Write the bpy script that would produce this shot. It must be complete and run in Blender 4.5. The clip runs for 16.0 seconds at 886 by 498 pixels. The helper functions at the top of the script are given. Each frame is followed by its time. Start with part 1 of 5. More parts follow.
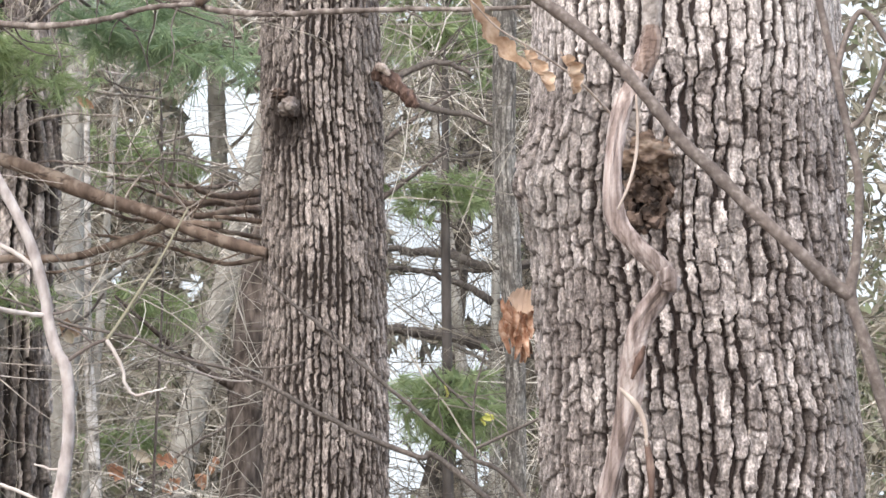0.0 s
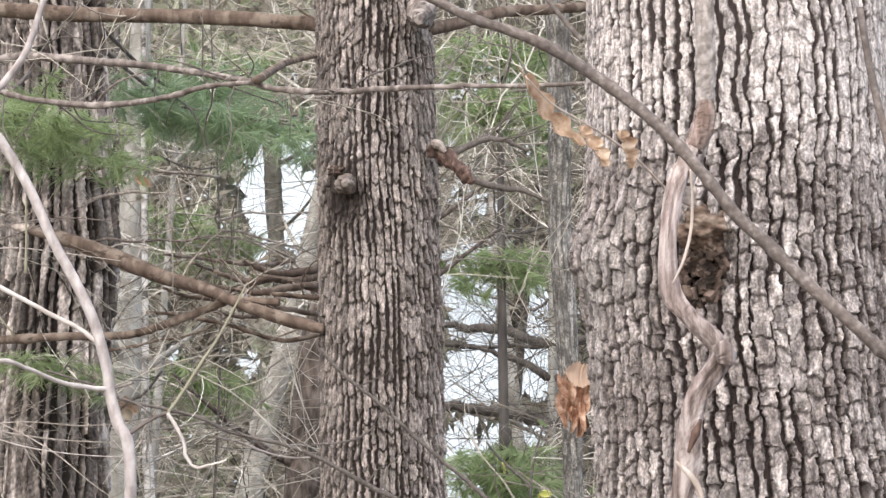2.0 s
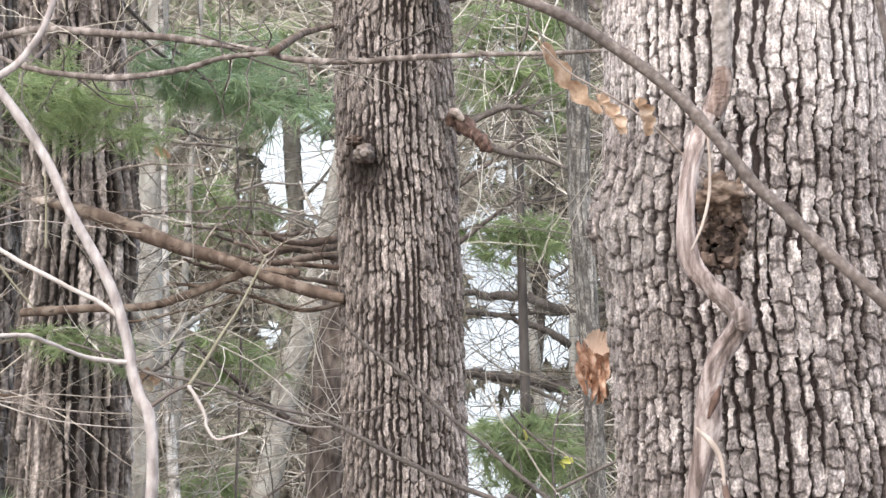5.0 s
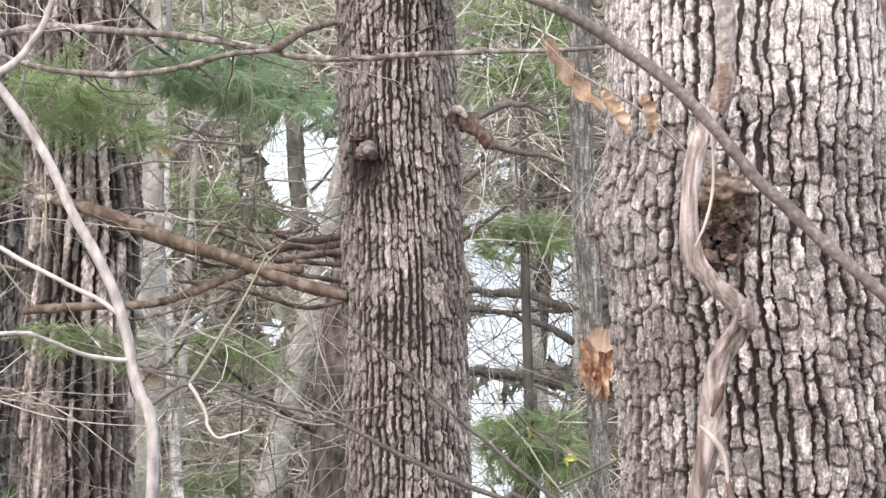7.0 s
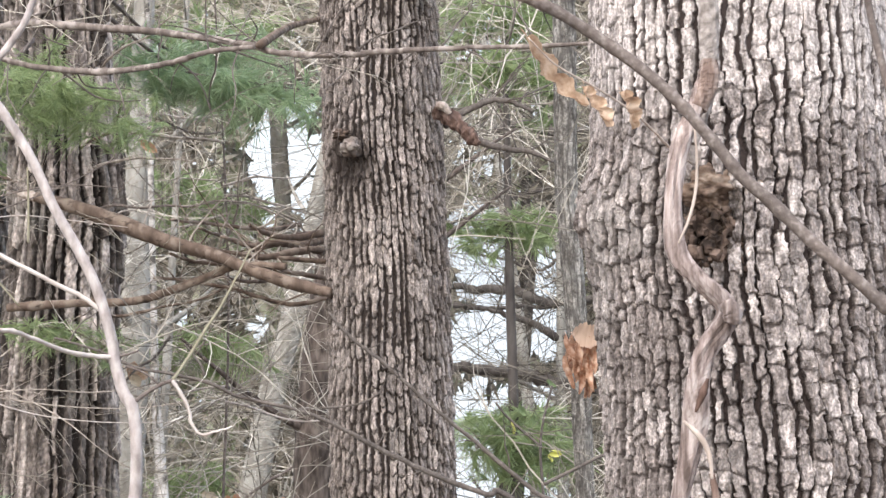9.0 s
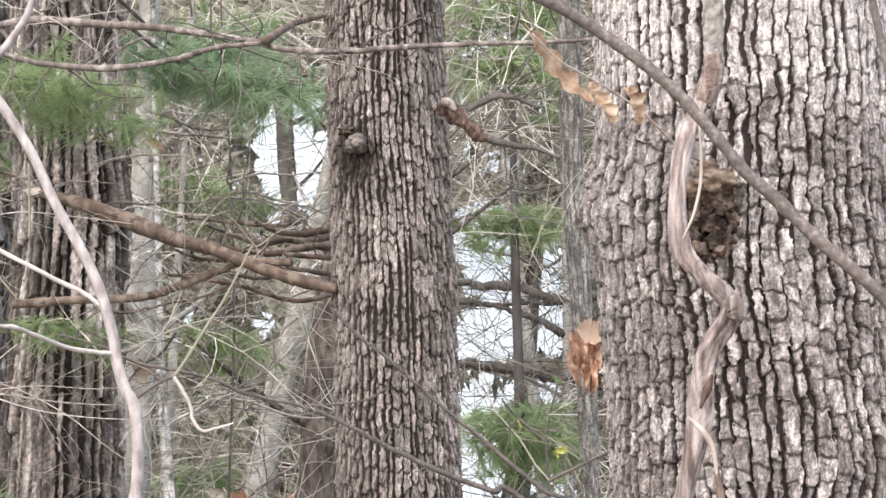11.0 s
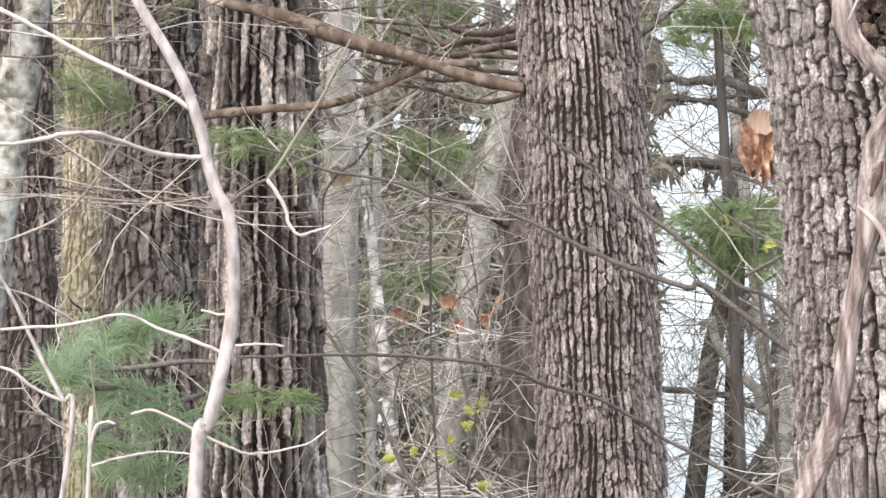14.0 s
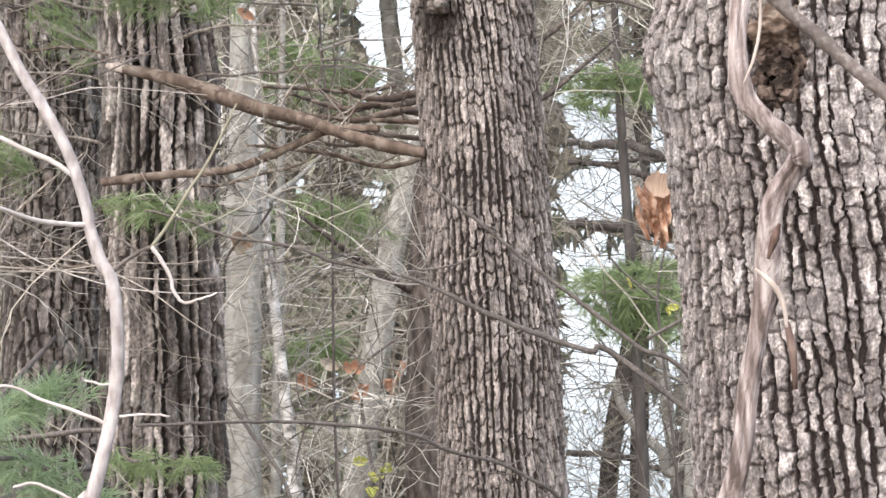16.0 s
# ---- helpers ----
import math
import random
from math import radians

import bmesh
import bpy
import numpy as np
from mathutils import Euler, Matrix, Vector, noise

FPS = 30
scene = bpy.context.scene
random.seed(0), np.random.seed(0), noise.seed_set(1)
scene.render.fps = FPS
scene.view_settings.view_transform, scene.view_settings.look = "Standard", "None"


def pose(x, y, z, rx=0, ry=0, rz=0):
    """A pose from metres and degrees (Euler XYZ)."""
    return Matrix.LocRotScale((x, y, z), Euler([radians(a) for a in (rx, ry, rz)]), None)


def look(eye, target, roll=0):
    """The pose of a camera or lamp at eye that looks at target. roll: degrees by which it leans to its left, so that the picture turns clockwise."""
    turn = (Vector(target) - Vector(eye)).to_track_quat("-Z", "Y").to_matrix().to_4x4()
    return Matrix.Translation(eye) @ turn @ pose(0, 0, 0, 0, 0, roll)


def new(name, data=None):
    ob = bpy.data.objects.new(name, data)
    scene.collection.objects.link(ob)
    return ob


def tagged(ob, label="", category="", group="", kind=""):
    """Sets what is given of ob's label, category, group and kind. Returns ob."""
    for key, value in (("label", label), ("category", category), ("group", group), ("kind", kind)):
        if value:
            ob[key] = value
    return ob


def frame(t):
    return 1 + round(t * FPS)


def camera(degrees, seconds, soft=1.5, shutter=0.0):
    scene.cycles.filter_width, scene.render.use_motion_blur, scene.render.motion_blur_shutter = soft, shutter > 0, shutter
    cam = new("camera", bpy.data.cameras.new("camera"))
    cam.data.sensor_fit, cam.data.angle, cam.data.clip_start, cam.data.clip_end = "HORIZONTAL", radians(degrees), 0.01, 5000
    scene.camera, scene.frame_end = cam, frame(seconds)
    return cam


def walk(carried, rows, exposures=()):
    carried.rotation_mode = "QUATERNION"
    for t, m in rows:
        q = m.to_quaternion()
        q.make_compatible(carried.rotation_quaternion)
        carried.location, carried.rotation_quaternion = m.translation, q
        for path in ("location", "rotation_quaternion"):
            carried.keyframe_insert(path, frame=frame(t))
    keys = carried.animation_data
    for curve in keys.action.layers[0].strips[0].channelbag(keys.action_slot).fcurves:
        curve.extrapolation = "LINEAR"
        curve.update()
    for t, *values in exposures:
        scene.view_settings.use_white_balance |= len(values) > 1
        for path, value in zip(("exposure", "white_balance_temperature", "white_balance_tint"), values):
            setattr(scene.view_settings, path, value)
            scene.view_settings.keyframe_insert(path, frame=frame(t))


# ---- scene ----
cam = camera(20.0, 16.0, soft=1.5, shutter=0.25)
PATH = [
    (0, (0.2348, 0.3227, 1.6278), (0.5314, 10.2660, 2.6489), -0.00),
    (0.5, (0.2321, 0.3204, 1.6273), (0.4722, 10.2485, 2.8000), -0.10),
    (1, (0.2357, 0.3033, 1.6245), (0.3972, 10.2184, 2.9144), -0.05),
    (1.5, (0.2341, 0.2998, 1.6242), (0.3368, 10.2122, 2.9410), -0.13),
    (2, (0.2343, 0.2986, 1.6225), (0.3068, 10.2103, 2.9468), -0.12),
    (2.5, (0.2347, 0.2990, 1.6232), (0.2958, 10.2118, 2.9393), -0.20),
    (3, (0.2352, 0.3030, 1.6237), (0.2805, 10.2154, 2.9432), -0.13),
    (3.5, (0.2329, 0.3028, 1.6245), (0.2783, 10.2199, 2.9090), -0.44),
    (4, (0.2328, 0.2880, 1.6212), (0.2665, 10.2096, 2.8710), -0.58),
    (4.5, (0.2356, 0.2866, 1.6224), (0.2390, 10.2134, 2.8298), -0.62),
    (7, (0.2376, 0.2981, 1.6247), (0.2156, 10.2273, 2.8123), -0.67),
    (7.5, (0.2395, 0.2993, 1.6242), (0.2229, 10.2272, 2.8226), -0.57),
    (8, (0.2391, 0.3093, 1.6262), (0.2376, 10.2393, 2.8075), -0.76),
    (8.5, (0.2386, 0.3019, 1.6250), (0.2508, 10.2322, 2.8036), -0.86),
    (9, (0.2380, 0.3009, 1.6246), (0.2791, 10.2319, 2.7968), -0.86),
    (11.5, (0.2424, 0.3088, 1.6245), (0.2328, 10.2427, 2.7729), -0.88),
    (12, (0.2431, 0.3133, 1.6246), (0.0647, 10.2573, 2.6663), -0.99),
    (12.5, (0.2569, 0.3331, 1.6267), (-0.2177, 10.2833, 2.5032), -1.25),
    (13, (0.2951, 0.4082, 1.6192), (-0.3985, 10.3636, 2.2586), -1.60),
    (13.5, (0.3214, 0.4246, 1.6230), (-0.5019, 10.3791, 2.1040), -2.01),
    (14, (0.3262, 0.4040, 1.6236), (-0.5396, 10.3585, 2.0206), -2.40),
    (14.5, (0.3304, 0.4043, 1.6243), (-0.4662, 10.3624, 2.0730), -2.59),
    (15, (0.3357, 0.4228, 1.6234), (-0.3658, 10.3855, 2.1265), -2.67),
    (15.5, (0.3375, 0.4347, 1.6262), (-0.2444, 10.4016, 2.1947), -2.84),
    (16, (0.3367, 0.4333, 1.6256), (-0.1406, 10.4016, 2.2615), -2.95),
]
walk(cam, [(t, look(eye, target, roll)) for t, eye, target, roll in PATH], [(0.0, 2.25, 6900, 10), (7.0, 2.34, 6850, 10), (12.0, 2.37, 6850, 10), (16.0, 2.42, 6850, 10)])

# ---- world, sun ----
world = bpy.data.worlds.new("overcast_sky")
scene.world = world
world.use_nodes = True
wn = world.node_tree
sky = wn.nodes.new("ShaderNodeTexSky")
sky.sky_type = "NISHITA"
sky.sun_disc = False
sky.sun_elevation, sky.sun_rotation = radians(50), radians(203)
sky.air_density, sky.dust_density, sky.ozone_density = 1.0, 0.5, 1.0
wn.links.new(sky.outputs[0], wn.nodes["Background"].inputs[0])
wn.nodes["Background"].inputs[1].default_value = 0.07

sun_data = bpy.data.lights.new("sun", "SUN")
sun_data.energy, sun_data.angle, sun_data.color = 1.5, radians(100), (1.0, 0.91, 0.80)
sun = new("sun", sun_data)
sun.matrix_world = look((-3.0, -7, 11.0), (0, 0, 2.0))


# ---- small tools ----
def hash2(i, j, seed):
    s = np.sin(i * 127.1 + j * 311.7 + seed * 74.7) * 43758.5453
    return s - np.floor(s)


def vnoise(x, y, seed=0.0):
    """Smooth value noise from 0 to 1."""
    i, j = np.floor(x), np.floor(y)
    a, b = x - i, y - j
    a, b = a * a * (3 - 2 * a), b * b * (3 - 2 * b)
    return ((hash2(i, j, seed) * (1 - a) + hash2(i + 1, j, seed) * a) * (1 - b)
            + (hash2(i, j + 1, seed) * (1 - a) + hash2(i + 1, j + 1, seed) * a) * b)


def smooth01(x):
    x = np.clip(x, 0, 1)
    return x * x * (3 - 2 * x)


def raw_mesh(name, verts, faces, attrs=None, smooth=True):
    """A mesh from arrays: verts N x 3, faces M x 3 or M x 4."""
    verts, faces = np.asarray(verts, float), np.asarray(faces, int)
    me = bpy.data.meshes.new(name)
    me.vertices.add(len(verts))
    me.vertices.foreach_set("co", verts.ravel())
    n = faces.shape[1]
    me.loops.add(faces.size)
    me.loops.foreach_set("vertex_index", faces.ravel())
    me.polygons.add(len(faces))
    me.polygons.foreach_set("loop_start", np.arange(0, faces.size, n))
    me.polygons.foreach_set("loop_total", np.full(len(faces), n))
    me.polygons.foreach_set("use_smooth", np.full(len(faces), smooth))
    for key, values in (attrs or {}).items():
        layer = me.attributes.new(key, "FLOAT", "POINT")
        layer.data.foreach_set("value", np.asarray(values, float).ravel())
    me.update(calc_edges=True)
    me.validate()
    return me


def part(name, me, material, parent=None, label=""):
    ob = new(name, me)
    if material and not me.materials:
        me.materials.append(material)
    ob.parent = parent
    if label:
        ob["label"] = label
    return ob


def thing(name, place, label, category, group="", kind=""):
    ob = new(name)
    ob.location = place
    ob.empty_display_size = 0.1
    bpy.context.view_layer.update()
    return tagged(ob, label, category, group, kind)


def under(ob, parent):
    """Puts a part, whose mesh is in world places, under its thing."""
    ob.parent = parent
    if parent.parent is None:
        ob.matrix_parent_inverse = Matrix.Translation(-parent.location)
    return ob


def spline(points, per=6):
    """A smooth line through points (Catmull-Rom)."""
    p = np.array(points, float)
    q = np.vstack([2 * p[0] - p[1], p, 2 * p[-1] - p[-2]])
    out = []
    for k in range(1, len(q) - 2):
        a, b, c, d = q[k - 1], q[k], q[k + 1], q[k + 2]
        for s in np.arange(per) / per:
            out.append(0.5 * (2 * b + (c - a) * s + (2 * a - 5 * b + 4 * c - d) * s**2 + (3 * b - a - 3 * c + d) * s**3))
    out.append(p[-1])
    return np.array(out)


def tube_data(line, radii, sides=8, rough=0.0, seed=0, ridges=0.0, twist=0.0):
    """Vertices and faces of a closed tube along a line, with uneven girth."""
    line = np.asarray(line, float)
    n = len(line)
    radii = np.interp(np.linspace(0, 1, n), np.linspace(0, 1, len(radii)), radii)
    tang = np.gradient(line, axis=0)
    tang /= np.linalg.norm(tang, axis=1)[:, None] + 1e-9
    side = np.cross(tang[0], (0.31, 0.2, 0.93))
    side /= np.linalg.norm(side)
    rng = np.random.RandomState(seed)
    verts = np.empty((n, sides, 3))
    ang = np.arange(sides) * 2 * math.pi / sides
    phase = rng.rand() * 6
    for k in range(n):
        side = side - tang[k] * (side @ tang[k])
        side /= np.linalg.norm(side) + 1e-9
        other = np.cross(tang[k], side)
        a = ang + twist * k / n
        r = radii[k] * (1 + rough * (rng.rand(sides) - 0.5) + 0.4 * rough * (rng.rand() - 0.5) + ridges * sum(np.sin(h * ang + phase * h + 0.11 * k * (h % 3)) / math.sqrt(h) for h in (2, 3, 5, 8, 11)))
        verts[k] = line[k] + (np.cos(a) * r)[:, None] * side + (np.sin(a) * r)[:, None] * other
    idx = np.arange(n * sides).reshape(n, sides)
    nxt = np.roll(idx, -1, 1)
    faces = np.stack([idx[:-1], nxt[:-1], nxt[1:], idx[1:]], -1).reshape(-1, 4)
    verts = np.vstack([verts.reshape(-1, 3), line[0], line[-1]])
    a, b = n * sides, n * sides + 1
    caps = [(a, idx[0, (i + 1) % sides], idx[0, i], a) for i in range(sides)]
    caps += [(b, idx[-1, i], idx[-1, (i + 1) % sides], b) for i in range(sides)]
    return verts, faces, np.array(caps)[:, :3]


def tube_mesh(name, points, radii, sides=8, rough=0.12, seed=0, per=6, ridges=0.0, twist=0.0, wander=0.0, nodes=0):
    line = spline(points, per)
    if nodes:
        rng = np.random.RandomState(seed + 5)
        s = np.linspace(0, 1, len(line))
        radii = np.interp(s, np.linspace(0, 1, len(radii)), radii)
        for at in rng.rand(nodes):
            radii = radii * (1 + rng.uniform(0.08, 0.2) * np.exp(-(((s - at) * len(line) / 1.1) ** 2)))
    if wander:
        rng = np.random.RandomState(seed + 77)
        bend = rng.normal(0, wander, (len(line), 3))
        bend[0] = bend[-1] = 0
        line = line + bend
    verts, faces, caps = tube_data(line, radii, sides, rough, seed, ridges, twist)
    tri = np.vstack([faces[:, [0, 1, 2]], faces[:, [0, 2, 3]], caps])
    t = np.repeat(np.linspace(0, 1, len(line)), sides)
    return raw_mesh(name, verts, tri, {"along": np.r_[t, 0, 1]})


def limb(name, points, radii, material, parent, label="", flat=False, spurs=0, spur=(0.12, 0.003), spur_material=None, **more):
    """A branch as one part under its plant; the points are world places. spurs: short side twigs of this length and girth."""
    me = tube_mesh(name, points, radii, **more)
    if flat:
        me.polygons.foreach_set("use_smooth", np.zeros(len(me.polygons), bool))
    ob = under(part(name, me, material, None, label), parent)
    rng = random.Random(len(points) * 31 + int(abs(points[0][0]) * 997))
    line = spline(points, 6)
    for k in range(spurs):
        at = rng.randrange(len(line) // 8, len(line) - 2)
        run = Vector(line[at + 1] - line[at]).normalized() * rng.choice((1, 1, -0.4))
        out = Vector((rng.gauss(0, 1), rng.gauss(0, 0.5), rng.gauss(0.25, 1))).normalized()
        d = (run * 0.6 + out).normalized()
        size = spur[0] * rng.uniform(0.5, 2.2)
        pts = [Vector(line[at])]
        for s in range(4):
            d = (d + Vector((rng.gauss(0, 0.25), rng.gauss(0, 0.2), rng.gauss(0, 0.25)))).normalized()
            pts.append(pts[-1] + d * size / 4)
        girth = spur[1] * rng.uniform(0.7, 1.2)
        under(part("twig", tube_mesh("twig", [tuple(q) for q in pts], [girth, girth * 0.8, girth * 0.4], 6, 0.1, k, 3), spur_material or (SPUR if material == DEAD and k % 3 else material)), ob)
    return ob


class Heap:
    """Collects many small pieces into one mesh."""

    def __init__(self):
        self.v, self.f, self.n, self.tone = [], [], 0, []

    def add(self, verts, tris, tone=0.5):
        self.v.append(np.asarray(verts, float))
        self.f.append(np.asarray(tris, int) + self.n)
        self.n += len(verts)
        self.tone.append(np.full(len(verts), tone))

    def tube(self, points, radii, sides=3, tone=0.5, seed=0):
        v, f, c = tube_data(points, radii, sides, 0.1, seed)
        self.add(v, np.vstack([f[:, [0, 1, 2]], f[:, [0, 2, 3]]]), tone)

    def mesh(self, name, smooth=False):
        return raw_mesh(name, np.vstack(self.v), np.vstack(self.f), {"tone": np.concatenate(self.tone)}, smooth)


# ---- materials ----
def node_material(name, rough=0.9):
    m = bpy.data.materials.new(name)
    m.use_nodes = True
    nt = m.node_tree
    bsdf = nt.nodes["Principled BSDF"]
    bsdf.inputs["Roughness"].default_value = rough
    bsdf.inputs["Specular IOR Level"].default_value = 0.3
    return m, nt, bsdf


def ramp(nt, source, stops):
    r = nt.nodes.new("ShaderNodeValToRGB")
    el = r.color_ramp.elements
    while len(el) < len(stops):
        el.new(0.5)
    for e, (at, colour) in zip(el, stops):
        e.position, e.color = at, (*colour, 1)
    nt.links.new(source, r.inputs[0])
    return r.outputs[0]


def noise_node(nt, scale, detail=4, stretch=(1, 1, 1)):
    co = nt.nodes.new("ShaderNodeTexCoord")
    mp = nt.nodes.new("ShaderNodeMapping")
    mp.inputs["Scale"].default_value = stretch
    nt.links.new(co.outputs["Object"], mp.inputs[0])
    n = nt.nodes.new("ShaderNodeTexNoise")
    n.inputs["Scale"].default_value, n.inputs["Detail"].default_value = scale, detail
    nt.links.new(mp.outputs[0], n.inputs["Vector"])
    return n.outputs["Fac"]


def mix(nt, fac, a, b, how="MIX"):
    n = nt.nodes.new("ShaderNodeMix")
    n.data_type, n.blend_type = "RGBA", how
    for socket, value in ((n.inputs[0], fac), (n.inputs[6], a), (n.inputs[7], b)):
        if isinstance(value, (int, float)):
            socket.default_value = value
        elif isinstance(value, tuple):
            socket.default_value = (*value, 1)
        else:
            nt.links.new(value, socket)
    return n.outputs[2]


def attribute(nt, name):
    a = nt.nodes.new("ShaderNodeAttribute")
    a.attribute_name = name
    return a.outputs["Fac"]


def bump(nt, bsdf, source, strength=0.4, distance=0.002):
    b = nt.nodes.new("ShaderNodeBump")
    b.inputs["Strength"].default_value, b.inputs["Distance"].default_value = strength, distance
    nt.links.new(source, b.inputs["Height"])
    nt.links.new(b.outputs[0], bsdf.inputs["Normal"])


def bark_material(name, plate_stops, inner_shaded, lichen=(0.42, 0.44, 0.40), lichen_amount=0.25, grain=110, moss=None):
    """Bark: plates of many tones with grain and lichen; in the furrows the inner bark's brown with shade painted in."""
    m, nt, bsdf = node_material(name, 0.92)
    plates = ramp(nt, attribute(nt, "plate"), plate_stops)
    fine = noise_node(nt, grain, 6, (1, 1, 0.35))
    tint = ramp(nt, fine, [(0.34, (0.42, 0.4, 0.39)), (0.5, (0.95, 0.94, 0.94)), (0.66, (1.6, 1.58, 1.56))])
    colour = mix(nt, 1.0, plates, tint, "MULTIPLY")
    flecks = ramp(nt, noise_node(nt, grain * 2.3, 3, (1, 1, 0.8)), [(0.36, (0.68, 0.66, 0.65)), (0.52, (1, 1, 1)), (0.66, (1.45, 1.44, 1.43))])
    colour = mix(nt, 1.0, colour, flecks, "MULTIPLY")
    patch = ramp(nt, noise_node(nt, 5, 5), [(0.52, (0, 0, 0)), (0.7, (1, 1, 1))])
    n = nt.nodes.new("ShaderNodeMath")
    n.operation, n.inputs[1].default_value = "MULTIPLY", lichen_amount
    nt.links.new(patch, n.inputs[0])
    colour = mix(nt, n.outputs[0], colour, lichen)
    if moss:
        spots = ramp(nt, noise_node(nt, 3.3, 4), [(0.45, (0, 0, 0)), (0.6, (1, 1, 1))])
        colour = mix(nt, spots, colour, moss)
    # furrow bottoms: inner-bark brown, taken darker as painted crevice shade
    colour = mix(nt, attribute(nt, "furrow"), inner_shaded, colour)
    nt.links.new(colour, bsdf.inputs["Base Color"])
    bump(nt, bsdf, noise_node(nt, grain * 3, 5, (1, 1, 0.4)), 0.5, 0.002)
    return m


def stem_material(name, stops, scale=40, rough=0.8, stretch=(1, 1, 0.3)):
    m, nt, bsdf = node_material(name, rough)
    colour = ramp(nt, noise_node(nt, scale, 6, stretch), stops)
    big = ramp(nt, noise_node(nt, scale / 9, 3), [(0.35, (0.75, 0.74, 0.73)), (0.65, (1.12, 1.1, 1.08))])
    nt.links.new(mix(nt, 1.0, colour, big, "MULTIPLY"), bsdf.inputs["Base Color"])
    bump(nt, bsdf, noise_node(nt, scale * 2.5, 6, stretch), 0.9, min(0.004, 0.12 / scale))
    return m


def blotched_material(name, stops, pale, dark, scale=14):
    """Smooth bark with pale crusts of lichen and dark streaks and scars."""
    m, nt, bsdf = node_material(name, 0.9)
    colour = ramp(nt, noise_node(nt, scale, 6, (1, 1, 0.3)), stops)
    crust = ramp(nt, noise_node(nt, scale * 0.6, 5, (1, 1, 0.7)), [(0.52, (0, 0, 0)), (0.6, (0.8, 0.8, 0.8))])
    colour = mix(nt, crust, colour, pale)
    scars = ramp(nt, noise_node(nt, scale * 0.9, 4, (1, 1, 1.9)), [(0.3, (0.85, 0.85, 0.85)), (0.4, (0, 0, 0))])
    colour = mix(nt, scars, colour, dark)
    nt.links.new(colour, bsdf.inputs["Base Color"])
    bump(nt, bsdf, noise_node(nt, scale * 2.5, 6, (1, 1, 0.5)), 0.8, 0.003)
    return m


def heap_material(name, stops, rough=0.85, through_light=0.0):
    """For many small pieces: each piece has its own tone."""
    m, nt, bsdf = node_material(name, rough)
    colour = ramp(nt, attribute(nt, "tone"), stops)
    vary = ramp(nt, noise_node(nt, 2.0, 4), [(0.3, (0.7, 0.7, 0.7)), (0.7, (1.2, 1.2, 1.2))])
    nt.links.new(mix(nt, 1.0, colour, vary, "MULTIPLY"), bsdf.inputs["Base Color"])
    if through_light:
        tr = nt.nodes.new("ShaderNodeBsdfTranslucent")
        nt.links.new(colour, tr.inputs[0])
        ms = nt.nodes.new("ShaderNodeMixShader")
        ms.inputs[0].default_value = through_light
        nt.links.new(bsdf.outputs[0], ms.inputs[1])
        nt.links.new(tr.outputs[0], ms.inputs[2])
        nt.links.new(ms.outputs[0], nt.nodes["Material Output"].inputs[0])
    return m


def leaf_material(name, stops, veins=30):
    m, nt, bsdf = node_material(name, 0.7)
    colour = ramp(nt, noise_node(nt, veins, 5), stops)
    nt.links.new(colour, bsdf.inputs["Base Color"])
    tr = nt.nodes.new("ShaderNodeBsdfTranslucent")
    nt.links.new(colour, tr.inputs[0])
    ms = nt.nodes.new("ShaderNodeMixShader")
    ms.inputs[0].default_value = 0.35
    nt.links.new(bsdf.outputs[0], ms.inputs[1])
    nt.links.new(tr.outputs[0], ms.inputs[2])
    nt.links.new(ms.outputs[0], nt.nodes["Material Output"].inputs[0])
    return m


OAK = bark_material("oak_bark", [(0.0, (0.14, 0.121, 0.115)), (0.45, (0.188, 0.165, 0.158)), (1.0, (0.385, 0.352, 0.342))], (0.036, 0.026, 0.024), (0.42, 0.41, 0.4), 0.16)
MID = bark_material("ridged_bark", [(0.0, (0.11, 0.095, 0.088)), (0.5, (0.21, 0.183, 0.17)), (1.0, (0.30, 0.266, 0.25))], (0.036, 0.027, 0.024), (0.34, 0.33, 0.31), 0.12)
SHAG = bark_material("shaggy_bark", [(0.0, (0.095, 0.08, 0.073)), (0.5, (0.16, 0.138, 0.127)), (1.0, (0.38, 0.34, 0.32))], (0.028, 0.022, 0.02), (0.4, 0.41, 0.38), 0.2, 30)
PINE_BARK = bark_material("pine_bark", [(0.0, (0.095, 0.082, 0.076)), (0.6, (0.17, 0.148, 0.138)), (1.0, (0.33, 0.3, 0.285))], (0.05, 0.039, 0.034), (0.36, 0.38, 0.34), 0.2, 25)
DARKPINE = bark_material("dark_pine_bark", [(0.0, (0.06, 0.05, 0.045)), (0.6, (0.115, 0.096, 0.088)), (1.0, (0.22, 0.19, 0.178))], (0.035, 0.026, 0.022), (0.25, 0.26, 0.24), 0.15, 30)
MOSSY = bark_material("mossy_bark", [(0.0, (0.24, 0.21, 0.155)), (0.6, (0.41, 0.37, 0.285)), (1.0, (0.56, 0.52, 0.44))], (0.17, 0.13, 0.085), (0.52, 0.51, 0.42), 0.5, 25, (0.34, 0.32, 0.205))
GREY = blotched_material("grey_smooth_bark", [(0.3, (0.19, 0.178, 0.158)), (0.5, (0.27, 0.256, 0.232)), (0.72, (0.4, 0.385, 0.355))], (0.4, 0.39, 0.36), (0.12, 0.11, 0.098), 12)
KNOTWOOD = stem_material("grey_callus_wood", [(0.3, (0.11, 0.095, 0.088)), (0.5, (0.24, 0.215, 0.205)), (0.72, (0.42, 0.39, 0.38))], 70, 0.9, (1, 1, 1))
